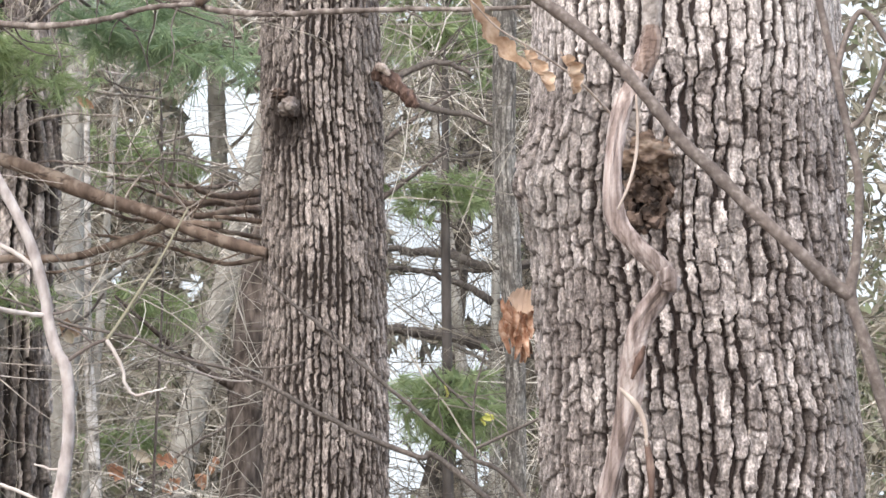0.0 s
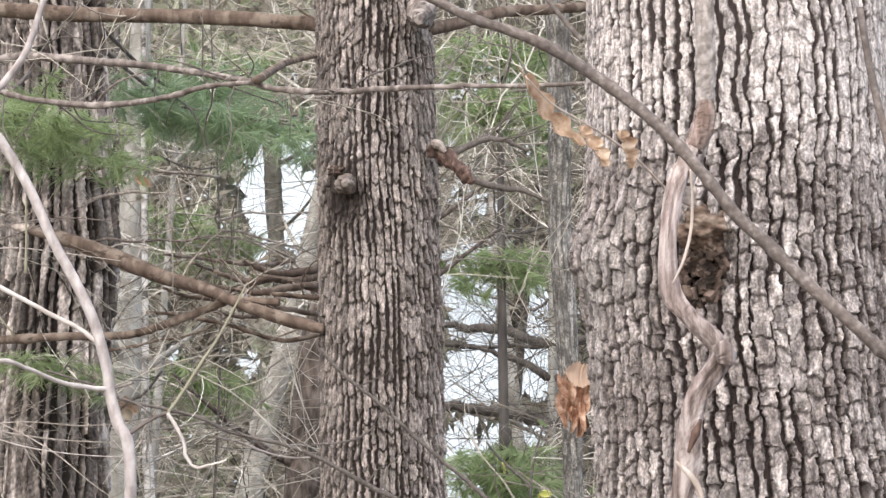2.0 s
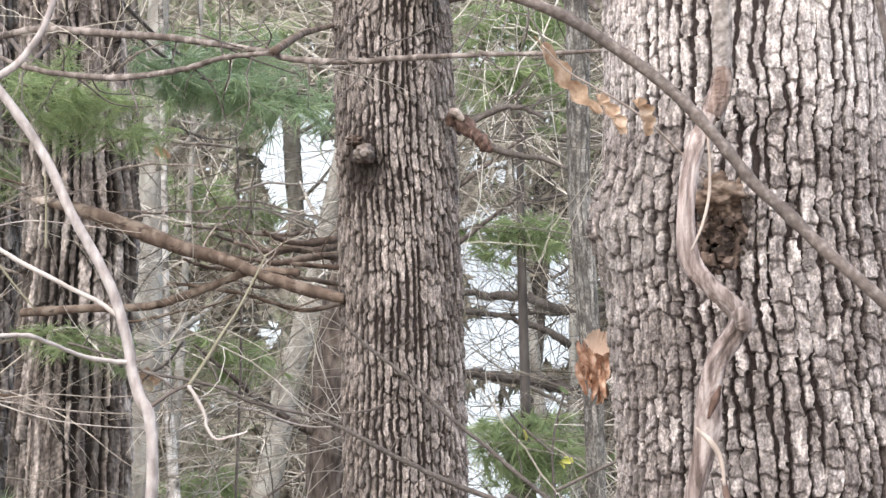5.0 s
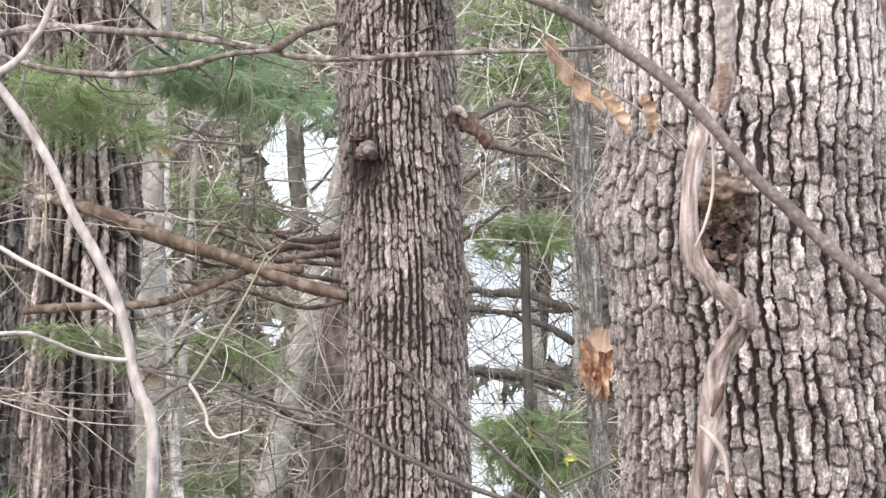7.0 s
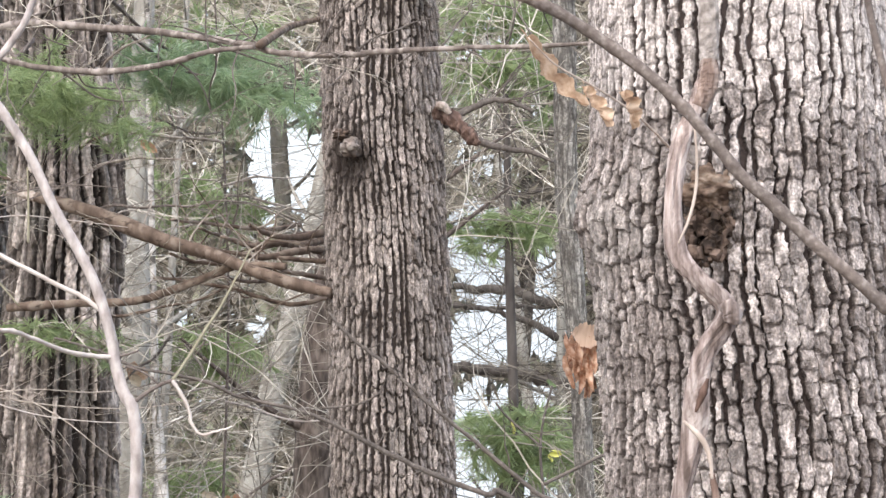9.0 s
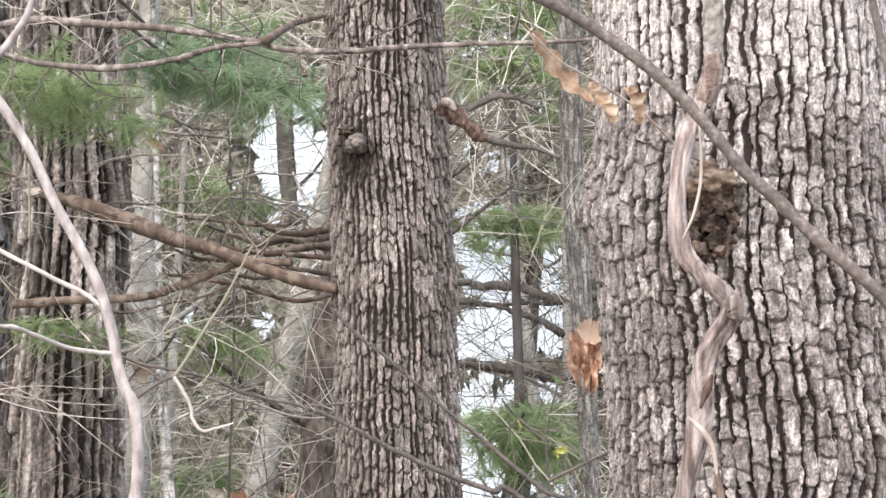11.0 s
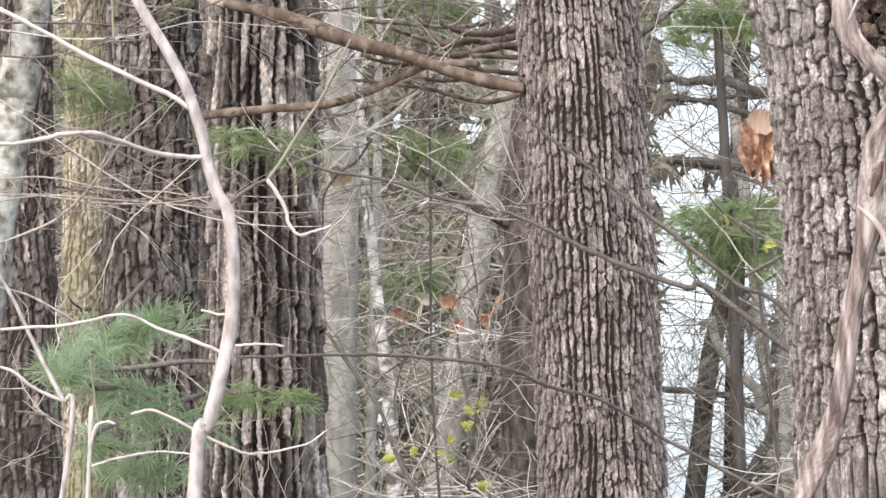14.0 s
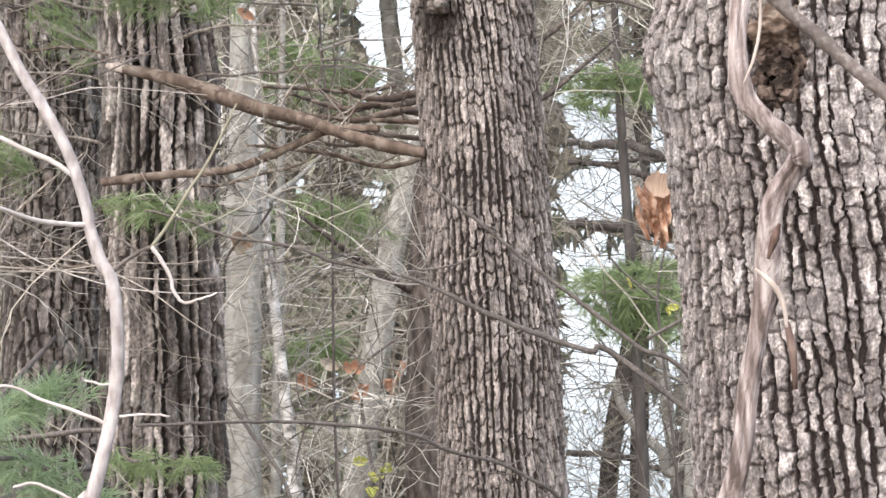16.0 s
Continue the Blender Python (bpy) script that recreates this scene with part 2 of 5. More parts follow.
GREYBARK = bark_material("grey_fissured_bark", [(0.0, (0.115, 0.108, 0.1)), (0.5, (0.185, 0.176, 0.163)), (1.0, (0.27, 0.258, 0.242))], (0.08, 0.074, 0.068), (0.36, 0.36, 0.35), 0.3, 40)
LICHEN = stem_material("lichened_bark", [(0.36, (0.08, 0.07, 0.055)), (0.48, (0.25, 0.25, 0.22)), (0.64, (0.48, 0.48, 0.455))], 22, 0.9, (1, 1, 1))
REDBARK = stem_material("red_brown_bark", [(0.34, (0.035, 0.026, 0.022)), (0.52, (0.105, 0.084, 0.074)), (0.7, (0.2, 0.168, 0.15))], 30)
DARKBARK = stem_material("dark_bark", [(0.3, (0.05, 0.042, 0.04)), (0.55, (0.09, 0.08, 0.075)), (0.75, (0.15, 0.135, 0.125))], 14)
BIRCH = stem_material("birch_bark", [(0.42, (0.12, 0.11, 0.1)), (0.5, (0.42, 0.4, 0.38)), (0.62, (0.72, 0.7, 0.69))], 7, 0.7, (1, 1, 1.6))
SAP = stem_material("pale_sapling_bark", [(0.3, (0.23, 0.2, 0.196)), (0.5, (0.37, 0.332, 0.328)), (0.75, (0.54, 0.505, 0.505))], 130, 0.75, (1, 1, 0.5))
SAPTWIG = stem_material("bleached_twig", [(0.3, (0.32, 0.28, 0.265)), (0.6, (0.5, 0.46, 0.445)), (0.8, (0.66, 0.63, 0.615))], 60)
GREENTWIG = stem_material("olive_twig", [(0.3, (0.14, 0.13, 0.09)), (0.6, (0.22, 0.205, 0.15)), (0.8, (0.32, 0.3, 0.25))], 60)
BROWN = stem_material("brown_branch_bark", [(0.3, (0.095, 0.076, 0.07)), (0.55, (0.155, 0.13, 0.122)), (0.75, (0.27, 0.24, 0.228))], 130, 0.85, (1, 1, 1))
DEAD = blotched_material("dead_branch_bark", [(0.3, (0.06, 0.041, 0.032)), (0.5, (0.115, 0.082, 0.065)), (0.72, (0.2, 0.152, 0.122))], (0.22, 0.176, 0.146), (0.035, 0.024, 0.019), 26)
BRANCH = blotched_material("grey_brown_branch_bark", [(0.3, (0.085, 0.068, 0.061)), (0.5, (0.15, 0.124, 0.113)), (0.7, (0.26, 0.225, 0.207))], (0.34, 0.3, 0.28), (0.045, 0.034, 0.03), 40)
SPUR = stem_material("pale_dry_twig", [(0.3, (0.2, 0.172, 0.152)), (0.55, (0.34, 0.302, 0.272)), (0.75, (0.52, 0.48, 0.44))], 60)
TWIG = stem_material("dark_twig", [(0.3, (0.08, 0.068, 0.063)), (0.6, (0.14, 0.122, 0.113)), (0.8, (0.25, 0.225, 0.21))], 110, 0.85, (1, 1, 1))
VINE = stem_material("fibrous_vine_bark", [(0.36, (0.1, 0.075, 0.068)), (0.5, (0.245, 0.196, 0.186)), (0.64, (0.44, 0.385, 0.375))], 80, 0.85, (1, 1, 0.12))
VINE_END = stem_material("reddish_vine_bark", [(0.34, (0.09, 0.06, 0.05)), (0.5, (0.17, 0.122, 0.106)), (0.66, (0.3, 0.24, 0.215))], 80, 0.85, (1, 1, 0.15))
PALEWOOD = stem_material("bare_pale_wood", [(0.3, (0.3, 0.24, 0.21)), (0.6, (0.45, 0.39, 0.355)), (0.8, (0.58, 0.52, 0.48))], 60)
REDWOOD = stem_material("old_red_wood", [(0.3, (0.04, 0.024, 0.019)), (0.52, (0.125, 0.078, 0.064)), (0.75, (0.28, 0.205, 0.178))], 60)
NEEDLES = heap_material("pine_needles", [(0.0, (0.17, 0.225, 0.105)), (0.5, (0.29, 0.37, 0.185)), (1.0, (0.43, 0.51, 0.3))], 0.6, 0.5)
PALE_NEEDLES = heap_material("pale_pine_needles", [(0.0, (0.2, 0.28, 0.15)), (0.5, (0.32, 0.42, 0.25)), (1.0, (0.48, 0.58, 0.4))], 0.55, 0.55)
BRUSH = heap_material("dry_brush", [(0.0, (0.07, 0.061, 0.052)), (0.5, (0.225, 0.202, 0.172)), (0.85, (0.43, 0.395, 0.342)), (1.0, (0.62, 0.585, 0.53))])
WOODS = heap_material("far_woods_leaves", [(0.0, (0.1, 0.09, 0.074)), (0.35, (0.24, 0.215, 0.175)), (0.6, (0.42, 0.385, 0.32)), (0.75, (0.22, 0.27, 0.15)), (1.0, (0.58, 0.545, 0.48))], 0.9, 0.4)
TAN_LEAF = leaf_material("tan_dead_leaf", [(0.32, (0.3, 0.185, 0.12)), (0.5, (0.48, 0.345, 0.25)), (0.68, (0.64, 0.51, 0.405))], 60)
RUST_LEAF = leaf_material("rust_dead_leaf", [(0.35, (0.3, 0.15, 0.09)), (0.5, (0.5, 0.3, 0.21)), (0.65, (0.7, 0.52, 0.41))], 70)
ORANGE_LEAF = leaf_material("orange_dead_leaf", [(0.3, (0.42, 0.22, 0.14)), (0.6, (0.56, 0.33, 0.22)), (0.8, (0.66, 0.47, 0.36))], 8)
CREAM_LEAF = leaf_material("cream_dead_leaf", [(0.3, (0.45, 0.38, 0.29)), (0.7, (0.6, 0.53, 0.43))], 8)
PEACH_LEAF = leaf_material("pale_peach_dead_leaf", [(0.3, (0.52, 0.37, 0.28)), (0.6, (0.66, 0.5, 0.4)), (0.8, (0.74, 0.6, 0.5))], 12)
YELLOW_LEAF = leaf_material("yellow_leaf", [(0.3, (0.52, 0.52, 0.11)), (0.7, (0.68, 0.68, 0.26))], 8)
GREEN_LEAF = leaf_material("pale_green_leaf", [(0.3, (0.17, 0.24, 0.11)), (0.7, (0.27, 0.34, 0.19))], 8)

SCAR = stem_material("dark_rotten_wood", [(0.36, (0.022, 0.015, 0.012)), (0.5, (0.066, 0.045, 0.036)), (0.66, (0.19, 0.14, 0.118))], 45, 0.9, (1, 1, 1))
CALLUS = stem_material("tan_callus_wood", [(0.36, (0.05, 0.032, 0.025)), (0.52, (0.15, 0.105, 0.082)), (0.7, (0.31, 0.25, 0.21))], 42, 0.85, (1, 1, 1.6))


# ---- ground ----
def ground_z(y):
    """The forest floor is level near the camera and falls to the lake shore."""
    return -1.9 * smooth01((y - 19) / 11)


def build_ground():
    n = 220
    s = np.linspace(-1, 1, n)
    g = np.sign(s) * np.abs(s) ** 3.4 * 900
    x, y = np.meshgrid(g, g)
    z = 0.12 * (vnoise(x * 0.35 + 40, y * 0.35 + 40, 3) - 0.5) + 0.05 * (vnoise(x * 1.3 + 9, y * 1.3 + 9, 5) - 0.5)
    z = z + ground_z(y) - 0.8 * smooth01((y - 31) / 6)
    idx = np.arange(n * n).reshape(n, n)
    faces = np.stack([idx[:-1, :-1], idx[:-1, 1:], idx[1:, 1:], idx[1:, :-1]], -1).reshape(-1, 4)
    m, nt, bsdf = node_material("leaf_litter", 0.95)
    colour = ramp(nt, noise_node(nt, 14, 6), [(0.3, (0.055, 0.045, 0.037)), (0.5, (0.13, 0.105, 0.085)), (0.7, (0.26, 0.22, 0.185))])
    nt.links.new(colour, bsdf.inputs["Base Color"])
    bump(nt, bsdf, noise_node(nt, 40, 4), 0.6, 0.02)
    ob = part("ground", raw_mesh("ground", np.stack([x, y, z], -1).reshape(-1, 3), faces), m)
    tagged(ob, "brown leaf litter on the forest floor", "ground", kind="structure")


def build_lake():
    """A pale lake beyond the wood, that mirrors the white sky."""
    m, nt, bsdf = node_material("lake_water", 0.06)
    bsdf.inputs["Base Color"].default_value = (0.03, 0.045, 0.05, 1)
    bsdf.inputs["Specular IOR Level"].default_value = 0.5
    bump(nt, bsdf, noise_node(nt, 1.2, 3, (1, 2.5, 1)), 0.25, 0.05)
    me = raw_mesh("water", [(-900, 31.5, -1.95), (900, 31.5, -1.95), (900, 900, -1.95), (-900, 900, -1.95)], [(0, 1, 2, 3)], smooth=False)
    tagged(part("water", me, m), "pale lake water seen between trunks", "water", kind="structure")


def build_backdrop():
    """Pale sky and mist far over the lake."""
    m = bpy.data.materials.new("far_mist")
    m.use_nodes = True
    nt = m.node_tree
    nt.nodes.remove(nt.nodes["Principled BSDF"])
    glow = nt.nodes.new("ShaderNodeEmission")
    nt.links.new(ramp(nt, noise_node(nt, 0.012, 3), [(0.3, (0.205, 0.236, 0.275)), (0.7, (0.24, 0.268, 0.3))]), glow.inputs[0])
    nt.links.new(glow.outputs[0], nt.nodes["Material Output"].inputs[0])
    me = raw_mesh("backdrop", [(-500, 860, -5), (500, 860, -5), (500, 860, 330), (-500, 860, 330)], [(0, 1, 2, 3)], smooth=False)
    tagged(part("backdrop", me, m), "pale misty sky far over the lake", "sky", kind="structure")


build_ground()
build_lake()
build_backdrop()


# ---- trunks ----
def ridge_cells(u, v, w, h, seed, point=0.0):
    """Ridges and cross cracks: the way to the next furrow and to the next cross crack in metres, and each plate's own two chances."""
    k = np.floor(u / w)
    edges = [(i + 0.42 * (hash2(i, 0 * i, seed + 7) - 0.5)) * w for i in (k - 1, k, k + 1, k + 2)]
    col = np.where(u < edges[1], k - 1, np.where(u < edges[2], k, k + 1))
    left = np.where(u < edges[1], edges[0], np.where(u < edges[2], edges[1], edges[2]))
    right = np.where(u < edges[1], edges[1], np.where(u < edges[2], edges[2], edges[3]))
    side = np.minimum(u - left, right - u)
    du = u - (left + right) / 2
    vv = v + hash2(col, 0 * col, seed + 3) * h + (hash2(col, np.floor(v / h), seed + 9) - 0.5) * 1.1 * du - point * np.abs(du)
    j = np.floor(vv / h)
    rows = [(i + 0.7 * (hash2(col, i, seed + 5) - 0.5)) * h for i in (j - 1, j, j + 1, j + 2)]
    row = np.where(vv < rows[1], j - 1, np.where(vv < rows[2], j, j + 1))
    low = np.where(vv < rows[1], rows[0], np.where(vv < rows[2], rows[1], rows[2]))
    high = np.where(vv < rows[1], rows[1], np.where(vv < rows[2], rows[2], rows[3]))
    end = np.minimum(vv - low, high - vv)
    return side, end, hash2(col, row, seed), hash2(col, row, seed + 2), du, vv - (low + high) / 2


def bark_trunk(name, axis, radii, z0, z1, step, cols, cell, depth, crack, material, parent, seed=1, top=9.0, shape=None, plain=None, darkened=None, flakes=0.5, jog=0.42, cross=0.75, point=0.0, tone_spread=1.0, tilt=1.0, wave=1.0, bank=0.1, plate=1.0):
    """A trunk with its bark as relief. axis: (z, x, y) rows; radii: (z, r) rows. Fine between z0 and z1, where it is seen; coarse beyond."""
    zs = np.r_[np.linspace(-0.15, z0, 14, endpoint=False), np.arange(z0, z1, step), np.linspace(z1, top, 24)]
    front = np.radians(np.linspace(-182, 2, cols))
    back = np.radians(np.linspace(2, 178, 30)[1:-1])
    th = np.r_[front, back]
    axis, radii = np.array(axis, float), np.array(radii, float)
    cx, cy = np.interp(zs, axis[:, 0], axis[:, 1]), np.interp(zs, axis[:, 0], axis[:, 2])
    rad = np.interp(zs, radii[:, 0], radii[:, 1])
    mean_r = radii[len(radii) // 2, 1]
    z, t = np.meshgrid(zs, th, indexing="ij")
    u, v = t * mean_r + 50, z + 20
    w, h = cell
    wu = u + wave * w * 0.4 * (vnoise(u / w * 0.45, v / h * 0.9, seed) - 0.5) + w * 1.0 * (vnoise(u / w * 0.12, v / h * 0.3, seed + 8) - 0.5)
    blocks = np.floor(v / (0.62 * h) + 3 * hash2(np.floor(u / (1.9 * w)), 0 * u, seed + 50))
    wu = wu + w * jog * (hash2(np.floor(u / (1.9 * w)), blocks, seed + 51) - 0.5)
    wu = wu + wave * w * 0.2 * (vnoise(u / w * 1.6, v / w * 0.9, seed + 14) - 0.5) + wave * w * 0.24 * (vnoise(u / w * 4.5, v / w * 3.0, seed + 15) - 0.5)
    wv = v + h * 0.3 * (vnoise(u / w * 1.4, v / h * 1.2, seed + 4) - 0.5) + w * 0.25 * (vnoise(u / w * 4, v / w * 3, seed + 16) - 0.5)
    side, end, c1, c2, du, dv = ridge_cells(wu, wv, w, h, seed, point)
    side2, end2, d1, d2, _, _ = ridge_cells(wu + 0.37 * w, wv + 0.2 * h, w * 0.62, h * 0.55, seed + 40)
    width = crack * np.clip(2.6 * vnoise(u / w * 0.6, v / h * 0.8, seed + 12) - 0.45, 0, 1.6)
    width_end = cross * crack * np.clip(2.6 * vnoise(u / w * 0.9, v / h * 1.1, seed + 13) - 0.5, 0, 1.5)
    bank = bank * w
    pa = np.clip((side - 0.5 * width) / bank, 0, 1)
    pa = np.where(width > 0.02 * crack, pa, 0.55 + 0.45 * np.clip(side / bank, 0, 1))
    pb = np.clip((end - 0.5 * width_end) / (0.14 * w), 0, 1)
    pb = np.where(width_end > 0.01 * crack, pb, 1)
    lift = depth * (pa - 1) + 0.8 * cross * depth * (pb - 1) * pa
    lift += pa * pb * (plate * depth * 0.5 * (c2 - 0.5) + tilt * ((c1 - 0.5) * 1.0 * depth * du / w - (0.35 + 0.6 * c2) * depth * dv / h))
    lift += pa * depth * flakes * 0.55 * (d1 - 0.5) * np.clip(side2 / (0.08 * w), 0, 1)
    lift += depth * 0.16 * (vnoise(u / w * 6, v / w * 4, seed + 20) - 0.5) + depth * 0.12 * (hash2(np.floor(u / w * 9), np.floor(v / w * 6), seed) - 0.5)
    calm = np.ones(z.shape)
    if plain is not None:
        calm = plain(z, t)
    r = rad[:, None] * np.ones(z.shape) + lift * calm
    if shape is not None:
        r = r + shape(z, t)
    x = cx[:, None] + r * np.cos(t)
    y = cy[:, None] + r * np.sin(t)
    n, m = z.shape
    idx = np.arange(n * m).reshape(n, m)
    nxt = np.roll(idx, -1, 1)
    faces = np.stack([idx[:-1], nxt[:-1], nxt[1:], idx[1:]], -1).reshape(-1, 4)
    tone = 0.5 + tone_spread * (0.8 * (c1 - 0.5) + 0.5 * (vnoise(u / w * 0.35, v / h * 0.3, seed + 30) - 0.5) + 0.4 * (d2 - 0.5)) + 1.25 * (1 - calm)
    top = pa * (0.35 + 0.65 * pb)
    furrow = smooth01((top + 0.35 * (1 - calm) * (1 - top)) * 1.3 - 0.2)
    if darkened is not None:
        furrow = furrow * (1 - darkened(z, t))
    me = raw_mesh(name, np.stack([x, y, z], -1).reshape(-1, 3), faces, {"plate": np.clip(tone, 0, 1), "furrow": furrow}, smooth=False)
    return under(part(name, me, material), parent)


def crown_limbs(parent, x, y, z, count, material, seed, reach=2.2):
    """Bare upper limbs, high over the camera."""
    rng = random.Random(seed)
    for k in range(count):
        a = k * 2.4 + rng.uniform(-0.4, 0.4)
        h = z + k * 0.45
        pts = [(x, y, h)]
        for s in range(1, 5):
            d = reach * s / 4 * rng.uniform(0.85, 1.15)
            pts.append((x + math.cos(a) * d, y + math.sin(a) * d, h + 0.5 * d + rng.uniform(-0.1, 0.15)))
        limb("limb", pts, [0.07, 0.05, 0.035, 0.012], material, parent, seed=seed + k, per=3)


# the near oak: furrowed blocks of bark, a smooth scaly stretch above, a hollow and a swelling
OAK_X, OAK_Y = 0.795, 4.66
HOLE = (0.701, 4.400, 2.174)


def oak_shape(z, t):
    a = math.atan2(HOLE[1] - OAK_Y, HOLE[0] - OAK_X)
    d = np.sqrt(((t - a) * 0.28) ** 2 + ((z - HOLE[2] - 0.01) * 0.85) ** 2)
    du = (t - a) * 0.28
    dz = z - HOLE[2]
    crumble = 1 + 0.5 * (vnoise(t * 60 + 50, z * 170, 3) - 0.5)
    rim = 0.016 * np.exp(-(((d - 0.06) / 0.03) ** 2))
    pit = -0.04 * np.exp(-(((du / 0.05) ** 2 + ((dz + 0.03) / 0.05) ** 2) ** 1.5)) * crumble
    lip = 0.02 * np.exp(-(((du + 0.005) / 0.055) ** 2 + ((dz - 0.055) / 0.05) ** 2) ** 1.4)
    lumps = 0.02 * (vnoise(t * 42 + 50, z * 95, 13) - 0.5)
    pit = pit + lumps * np.exp(-((du / 0.07) ** 2 + ((dz + 0.03) / 0.07) ** 2))
    bulge = 0.03 * np.exp(-(((t - math.radians(-172)) / 0.5) ** 2 + ((z - 2.19) / 0.075) ** 2))
    return rim + pit + lip + bulge


def oak_raw(z, t):
    """Where rot has bared the brown wood in and under the hollow."""
    a = math.atan2(HOLE[1] - OAK_Y, HOLE[0] - OAK_X)
    d = ((t - a) * 0.28 / 0.062) ** 2 + ((z - HOLE[2] + 0.03) / 0.06) ** 2
    return 0.9 * np.exp(-(d**2)) * smooth01(0.2 + 1.2 * vnoise(t * 70 + 50, z * 120, 6))


def oak_plain(z, t):
    up = smooth01((z - 2.27 + 0.12 * (vnoise(t * 3 + 9, z * 5, 4) - 0.5)) / 0.16)
    right = smooth01((t - math.radians(-118)) / 0.25)
    a = math.atan2(HOLE[1] - OAK_Y, HOLE[0] - OAK_X)
    rot = np.exp(-((((t - a) * 0.28 / 0.055) ** 2 + ((z - HOLE[2] + 0.01) / 0.05) ** 2) ** 2))
    return (1 - 0.55 * up * (0.72 + 0.28 * right)) * (1 - 0.3 * rot)


oak = thing("oak_tree", (OAK_X, OAK_Y, 0), "thick grey oak trunk with deeply furrowed blocky bark", "tree")
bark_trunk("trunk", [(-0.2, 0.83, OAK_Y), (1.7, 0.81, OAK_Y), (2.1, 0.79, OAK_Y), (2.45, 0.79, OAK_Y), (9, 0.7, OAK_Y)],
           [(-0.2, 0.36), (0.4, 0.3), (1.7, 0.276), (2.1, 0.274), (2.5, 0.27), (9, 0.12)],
           1.42, 2.68, 0.0024, 590, (0.0265, 0.046), 0.0125, 0.0056, OAK, oak, seed=1, shape=oak_shape, plain=oak_plain, darkened=oak_raw, jog=0.22, cross=0.25, tilt=0.5, tone_spread=0.7, flakes=0.6, wave=0.9, bank=0.07, plate=0.6)


def lump(name, centre, half, material, parent, seed, label="", rough=0.18, sides=30, rings=22):
    """A rounded knob with an uneven, creased skin."""
    th, ph = np.meshgrid(np.linspace(0, 2 * math.pi, sides, endpoint=False), np.linspace(0.02, math.pi - 0.02, rings), indexing="ij")
    r = 1 + rough * (vnoise(th * 2.2 + 20, ph * 3 + 20, seed) - 0.5) + 0.6 * rough * (vnoise(np.abs(th - math.pi) * 6 + 20, ph * 9 + 20, seed + 1) - 0.5)
    v = np.stack([centre[0] + half[0] * r * np.cos(th) * np.sin(ph), centre[1] + half[1] * r * np.sin(th) * np.sin(ph), centre[2] + half[2] * r * np.cos(ph)], -1).reshape(-1, 3)
    idx = np.arange(sides * rings).reshape(sides, rings)
    nx = np.roll(idx, -1, 0)
    f = np.stack([idx[:, :-1], idx[:, 1:], nx[:, 1:], nx[:, :-1]], -1).reshape(-1, 4)
    return under(part(name, raw_mesh(name, v, f), material, None, label), parent)


def shards(name, centre, spread, count, size, material, parent, seed, label=""):
    """Crumbling blocks of rotten wood, wedged in a hollow."""
    rng = random.Random(seed)
    heap = Heap()
    for k in range(count):
        c = Vector((centre[0] + rng.gauss(0, spread[0]), centre[1] + rng.uniform(0, spread[1]), centre[2] + rng.gauss(0, spread[2])))
        turn = Matrix.Rotation(rng.gauss(0, 0.5), 3, "Y") @ Matrix.Rotation(rng.gauss(0, 0.5), 3, "X") @ Matrix.Rotation(rng.gauss(0, 0.5), 3, "Z")
        hx, hy, hz = size * rng.uniform(0.4, 1.1), size * rng.uniform(0.5, 1.0), size * rng.uniform(0.6, 1.9)
        q = [c + turn @ Vector((sx * hx * rng.uniform(0.6, 1), sy * hy * rng.uniform(0.7, 1), sz * hz * rng.uniform(0.6, 1))) for sx in (-1, 1) for sy in (-1, 1) for sz in (-1, 1)]
        heap.add(q, [(0, 1, 3), (0, 3, 2), (4, 6, 7), (4, 7, 5), (0, 4, 5), (0, 5, 1), (2, 3, 7), (2, 7, 6), (0, 2, 6), (0, 6, 4), (1, 5, 7), (1, 7, 3)], rng.random())
    return under(part(name, heap.mesh(name), material, None, label), parent)


lump("burl", (0.697, 4.415, 2.207), (0.05, 0.05, 0.041), CALLUS, oak, 4, "rounded tan callus over a rotten hollow", 0.45, 60, 40)
lump("callus", (0.668, 4.412, 2.25), (0.03, 0.03, 0.036), KNOTWOOD, oak, 14, "smooth pale grey rim over the hollow", 0.35, 40, 30)
shards("rotten_wood", (0.702, 4.395, 2.129), (0.028, 0.028, 0.03), 150, 0.0078, SCAR, oak, 5, "crumbling dark red-brown rotten wood")
crown_limbs(oak, 0.75, OAK_Y, 5.2, 6, BROWN, 5)

# the straight trunk in the middle
mid = thing("oak_tree", (0.08, 9.0, 0), "straight tree trunk with narrow ridged grey-brown bark", "tree")
KNOT = (-0.037, 8.800, 2.974)


def mid_shape(z, t):
    a = math.atan2(KNOT[1] - 9.0, KNOT[0] - 0.07)
    d = np.sqrt(((t - a) * 0.21) ** 2 + (z - KNOT[2]) ** 2)
    hole = ((t - a) * 0.21 / 0.07) ** 2 + ((z - KNOT[2] + 0.035) / 0.085) ** 2
    return 0.03 * np.exp(-((d / 0.11) ** 2)) - 0.035 * np.exp(-(hole**2)) * (0.6 + 0.8 * vnoise(t * 30 + 50, z * 45, 8))


def mid_dark(z, t):
    """Darker colour round and under the knot, with a ragged edge."""
    a = math.atan2(KNOT[1] - 9.0, KNOT[0] - 0.07)
    d = ((t - a + 0.05) * 0.21 / 0.075) ** 2 + ((z - KNOT[2] + 0.045) / 0.11) ** 2
    return 0.85 * smooth01(2.3 - d - 1.3 * vnoise(t * 25 + 50, z * 30, 8))


